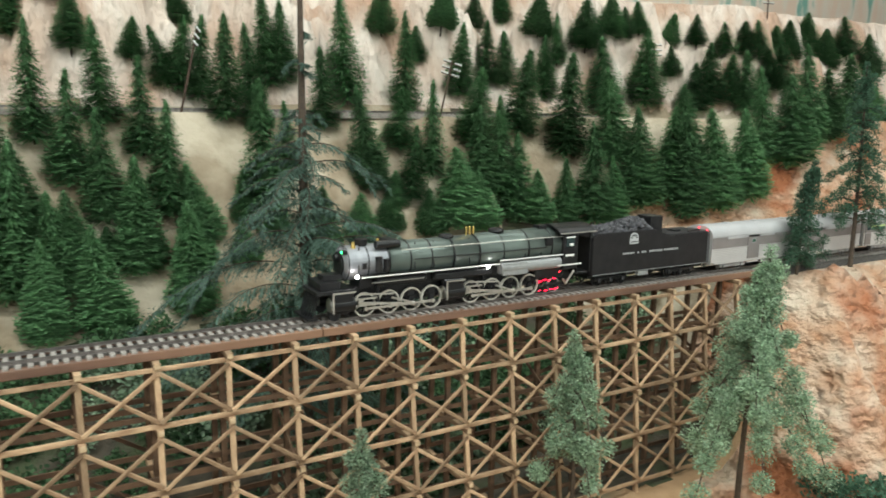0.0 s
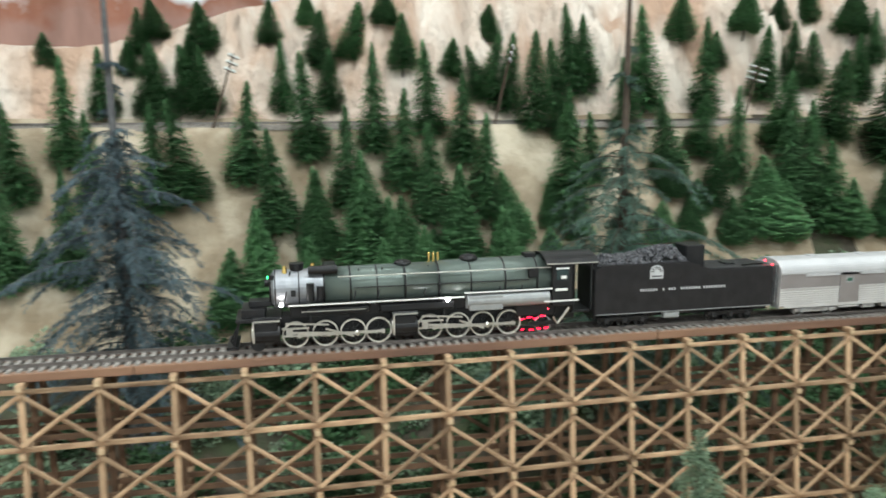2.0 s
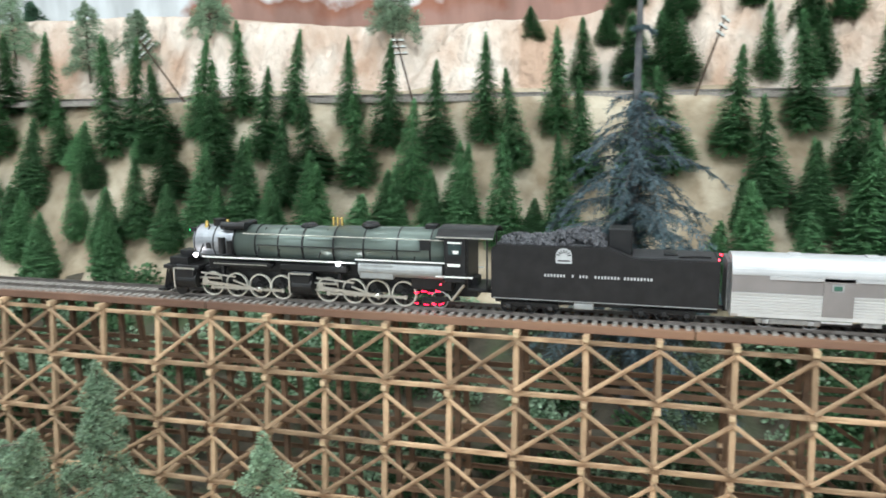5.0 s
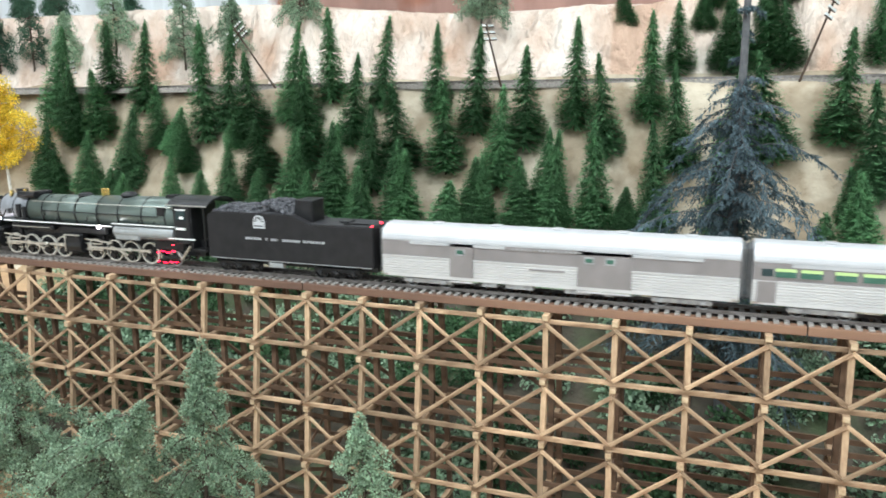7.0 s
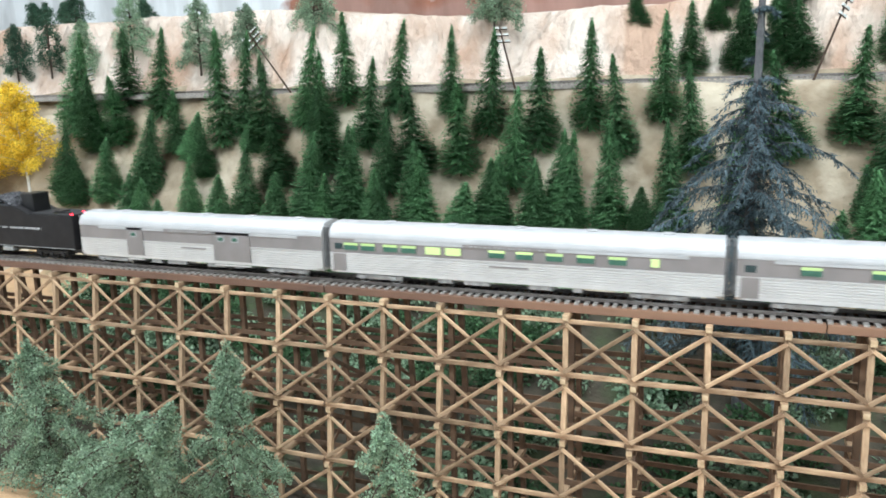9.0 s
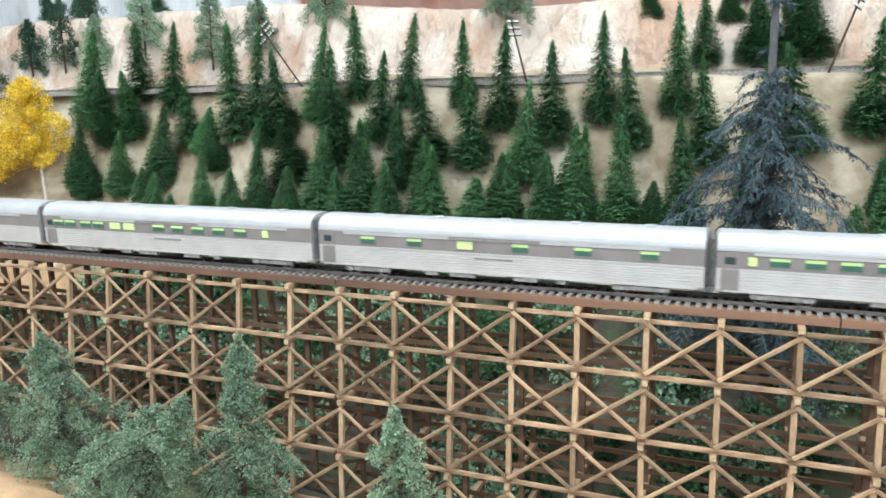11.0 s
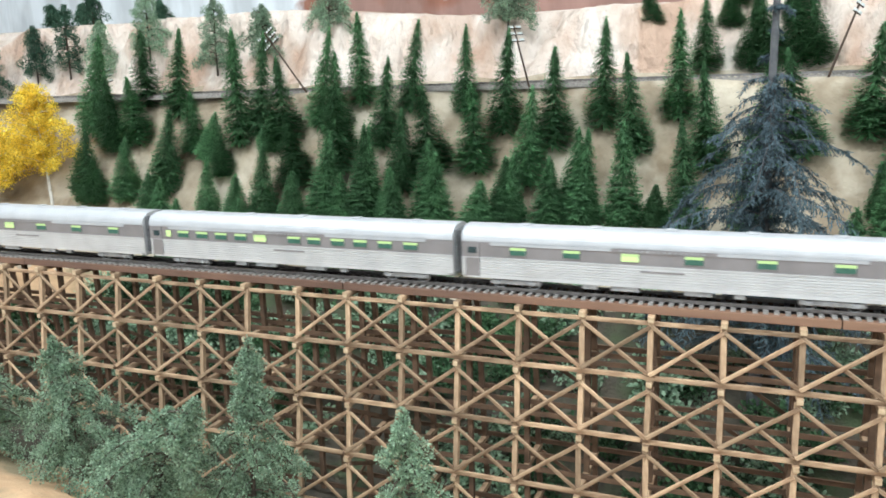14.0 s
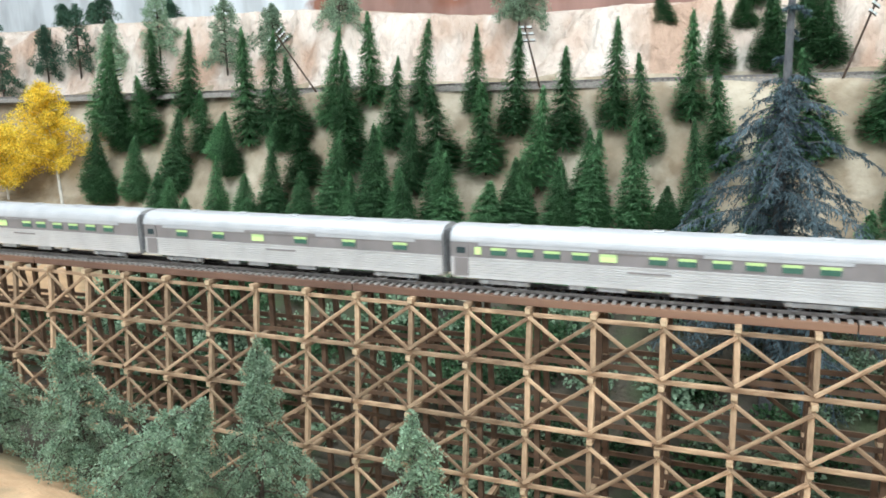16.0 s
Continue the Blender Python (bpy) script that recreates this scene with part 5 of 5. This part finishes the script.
foam_tree(0.690, -0.100, 0.215, 0.125, FOAM, 23, "large drooping foam pine with heavy hanging limbs", 1.25, (0.07, 0), 0.36, 24, tip_z=0.030, clump=0.0115, start=0.15, shape=1.05, size=0.0017, full=1.8, bias=(-0.15, -0.1))
foam_tree(0.838, -0.032, 0.115, 0.024, FOAM_DARK, 24, "dark green pine on the rock bluff", 0.5, (0.12, 0), tip_z=0.092, clump=0.0065, arms=30)
foam_tree(0.920, -0.034, 0.180, 0.046, FOAM_DARK, 25, "tall dark green pine on the rock bluff", 0.4, (-0.04, 0), 0.22, 40, tip_z=0.185, clump=0.0065)
foam_tree(-0.480, -0.112, 0.095, 0.056, FOAM, 26, "bushy blue-green foam pine before the trestle", 0.55, (-0.10, 0), 0.10, 30, tip_z=-0.043, bias=(0.45, 0), shape=0.8)
foam_tree(-0.374, -0.150, 0.080, 0.060, FOAM, 27, "leaning foam pine with spreading limbs", 0.45, (0.42, 0.0), 0.15, 26, tip_z=-0.054, bias=(-0.55, 0), shape=0.6)
foam_tree(-0.336, -0.100, 0.128, 0.082, FOAM, 28, "tall pointed foam pine before the trestle", 0.6, (0.04, 0), 0.10, 36, tip_z=-0.031, shape=1.5)
foam_tree(-0.223, -0.090, 0.100, 0.046, FOAM, 29, "rounded foam pine before the trestle", 0.5, (-0.02, 0), 0.25, 24, tip_z=-0.070, shape=0.75, bias=(0.2, 0))
foam_tree(-0.572, -0.112, 0.085, 0.044, FOAM, 30, "dark foam pine at the end of the trestle", 0.5, tip_z=-0.050, arms=26)
foam_tree(-0.955, 0.300, 0.16, 0.072, YELLOW, 31, "golden yellow aspen with a white trunk", -0.25, (-0.10, 0), 0.36, 30, name="aspen_tree", group="aspens", bark=WHITE_BARK, tip_z=0.150, size=0.0020, clump=0.0125, shape=0.7, start=0.05)
foam_tree(-1.050, 0.290, 0.12, 0.080, YELLOW, 32, "golden yellow aspen with a white trunk", -0.25, (0, 0), 0.20, 30, name="aspen_tree", group="aspens", bark=WHITE_BARK, tip_z=0.09, size=0.0020, clump=0.0125, shape=0.7, start=0.05)
CLIFF_PINES = ((-1.137, 0.460, 0.246, 0.028), (-1.069, 0.465, 0.276, 0.032), (-0.993, 0.458, 0.245, 0.028), (-0.906, 0.471, 0.284, 0.044), (-0.777, 0.466, 0.266, 0.042), (-0.683, 0.453, 0.250, 0.034), (-0.582, 0.467, 0.270, 0.044), (-0.321, 0.456, 0.264, 0.048), (-1.211, 0.431, 0.236, 0.036))
for k, (px, py, ptop, pspread) in enumerate(CLIFF_PINES):
    foam_tree(px, py, 0.1, pspread, FOAM_DARK if k in (0, 1, 8) else FOAM, 40 + k, "open clumpy green pine on the pale cliff", 0.35, (0.02, 0), 0.42 if k == 7 else 0.14, 22, group="pines on the cliff", tip_z=ptop, size=0.0018, clump=0.0088, shape=0.35 if k == 7 else 0.75, start=0.25)
for k in range(7):
    foam_tree(-1.70 + 0.100 * k + 0.02 * math.sin(5.0 * k), 0.70 + 0.05 * math.sin(2.3 * k), 0.1, 0.030, FOAM_DARK, 60 + k, "small dark pine on the far ridge", 0.3, (0, 0), 0.3, 16, group="far ridge pines", tip_z=0.318 + 0.02 * math.sin(3.1 * k), size=0.0022, clump=0.0085, shape=0.8)
BUSHES = [bush_mesh(0.018, 600 + k, BUSH if k % 3 else FOAM) for k in range(7)]
for k in range(295):
    rng = random.Random(500 + k)
    bx, by = rng.uniform(-0.80, 0.70), 0.045 + 0.20 * rng.random() ** 0.8
    if k >= 235:
        bx, by = rng.uniform(0.42, 0.80), rng.uniform(0.08, 0.27)
    shrub = new("bush", rng.choice(BUSHES))
    shrub.matrix_basis = pose(bx, by, ground(bx, by) - 0.003, 0, 0, rng.uniform(0, 360)) @ Matrix.Scale(rng.uniform(0.9, 1.75), 4)
    tagged(shrub, "low green foam bush on the gulch slope", "bush", "gulch bushes")
shrub = new("bush", bush_mesh(0.030, 690, FOAM_DARK, 420))
shrub.matrix_basis = pose(0.782, -0.142, ground(0.782, -0.142) - 0.004)
tagged(shrub, "dark green bush at the foot of the orange rock", "bush")
for px, ph, plean, turn in ((-0.575, 0.096, -37, 0), (-0.273, 0.078, -15, 75), (0.037, 0.082, 18, 70), (-0.902, 0.070, -12, 0), (0.355, 0.093, 13, 70), (0.678, 0.072, 14, 0), (1.054, 0.075, -5, 0), (1.300, 0.072, -2, 0)):
    utility_pole(px, 0.384, ph, plean, turn)
build_trestle()

TRAIN = [(build_locomotive(), 0.0), (build_tender(), 0.0)]
TRAIN.append((build_car("baggage", 0.0955, 0.3190, "silver fluted baggage car with grey sliding doors"), 0.0))
for number in range(6):
    front = 0.3255 + 0.2675 * number
    kind = ("lounge", "sleeper", "coach", "sleeper", "coach", "sleeper")[number]
    words = {"lounge": "silver fluted lounge car with lit yellow windows", "sleeper": "silver fluted sleeping car with six green windows", "coach": "silver fluted coach with a row of lit windows"}[kind]
    TRAIN.append((build_car(kind, front, front + 0.2610, words), 0.0))


# ---- movement ----
def motions():
    """The whole train rolls to -x along the straight track."""
    rows = [(0.0, 0.635), (2.5, 0.289), (5.0, -0.057), (7.5, -0.407), (8.0, -0.479), (9.0, -0.622), (11.5, -0.980), (12.5, -1.126), (14.0, -1.338), (14.5, -1.409), (15.0, -1.475), (15.5, -1.543), (16.0, -1.621)]
    for vehicle, offset in TRAIN:
        walk(vehicle, [(t, pose(x + offset, TY, RZ)) for t, x in rows])
    # driving wheels and rods turn with the way travelled
    throw, hub = 0.0024, 0.0084
    times = [0.08 * k for k in range(201)]
    turns = [(np.interp(t, [r[0] for r in rows], [r[1] for r in rows]) - rows[0][1]) / hub for t in times]
    for ob, x, y in GEAR["wheel"]:
        walk(ob, [(t, pose(x, y, hub, 0, math.degrees(a), 0)) for t, a in zip(times, turns)])
    for ob in GEAR["coupling"]:
        walk(ob, [(t, pose(-throw * math.sin(a), 0, throw * (1 - math.cos(a)))) for t, a in zip(times, turns)])
    for ob, x, length in GEAR["main"]:
        keys = []
        for t, a in zip(times, turns):
            z = hub - throw * math.cos(a)
            tilt = math.degrees(math.asin((0.0106 - z) / length) - math.asin(0.0046 / length))
            keys.append((t, pose(x - throw * math.sin(a), 0, z, 0, tilt, 0) @ pose(-x, 0, -0.0060)))
        walk(ob, keys)


motions()
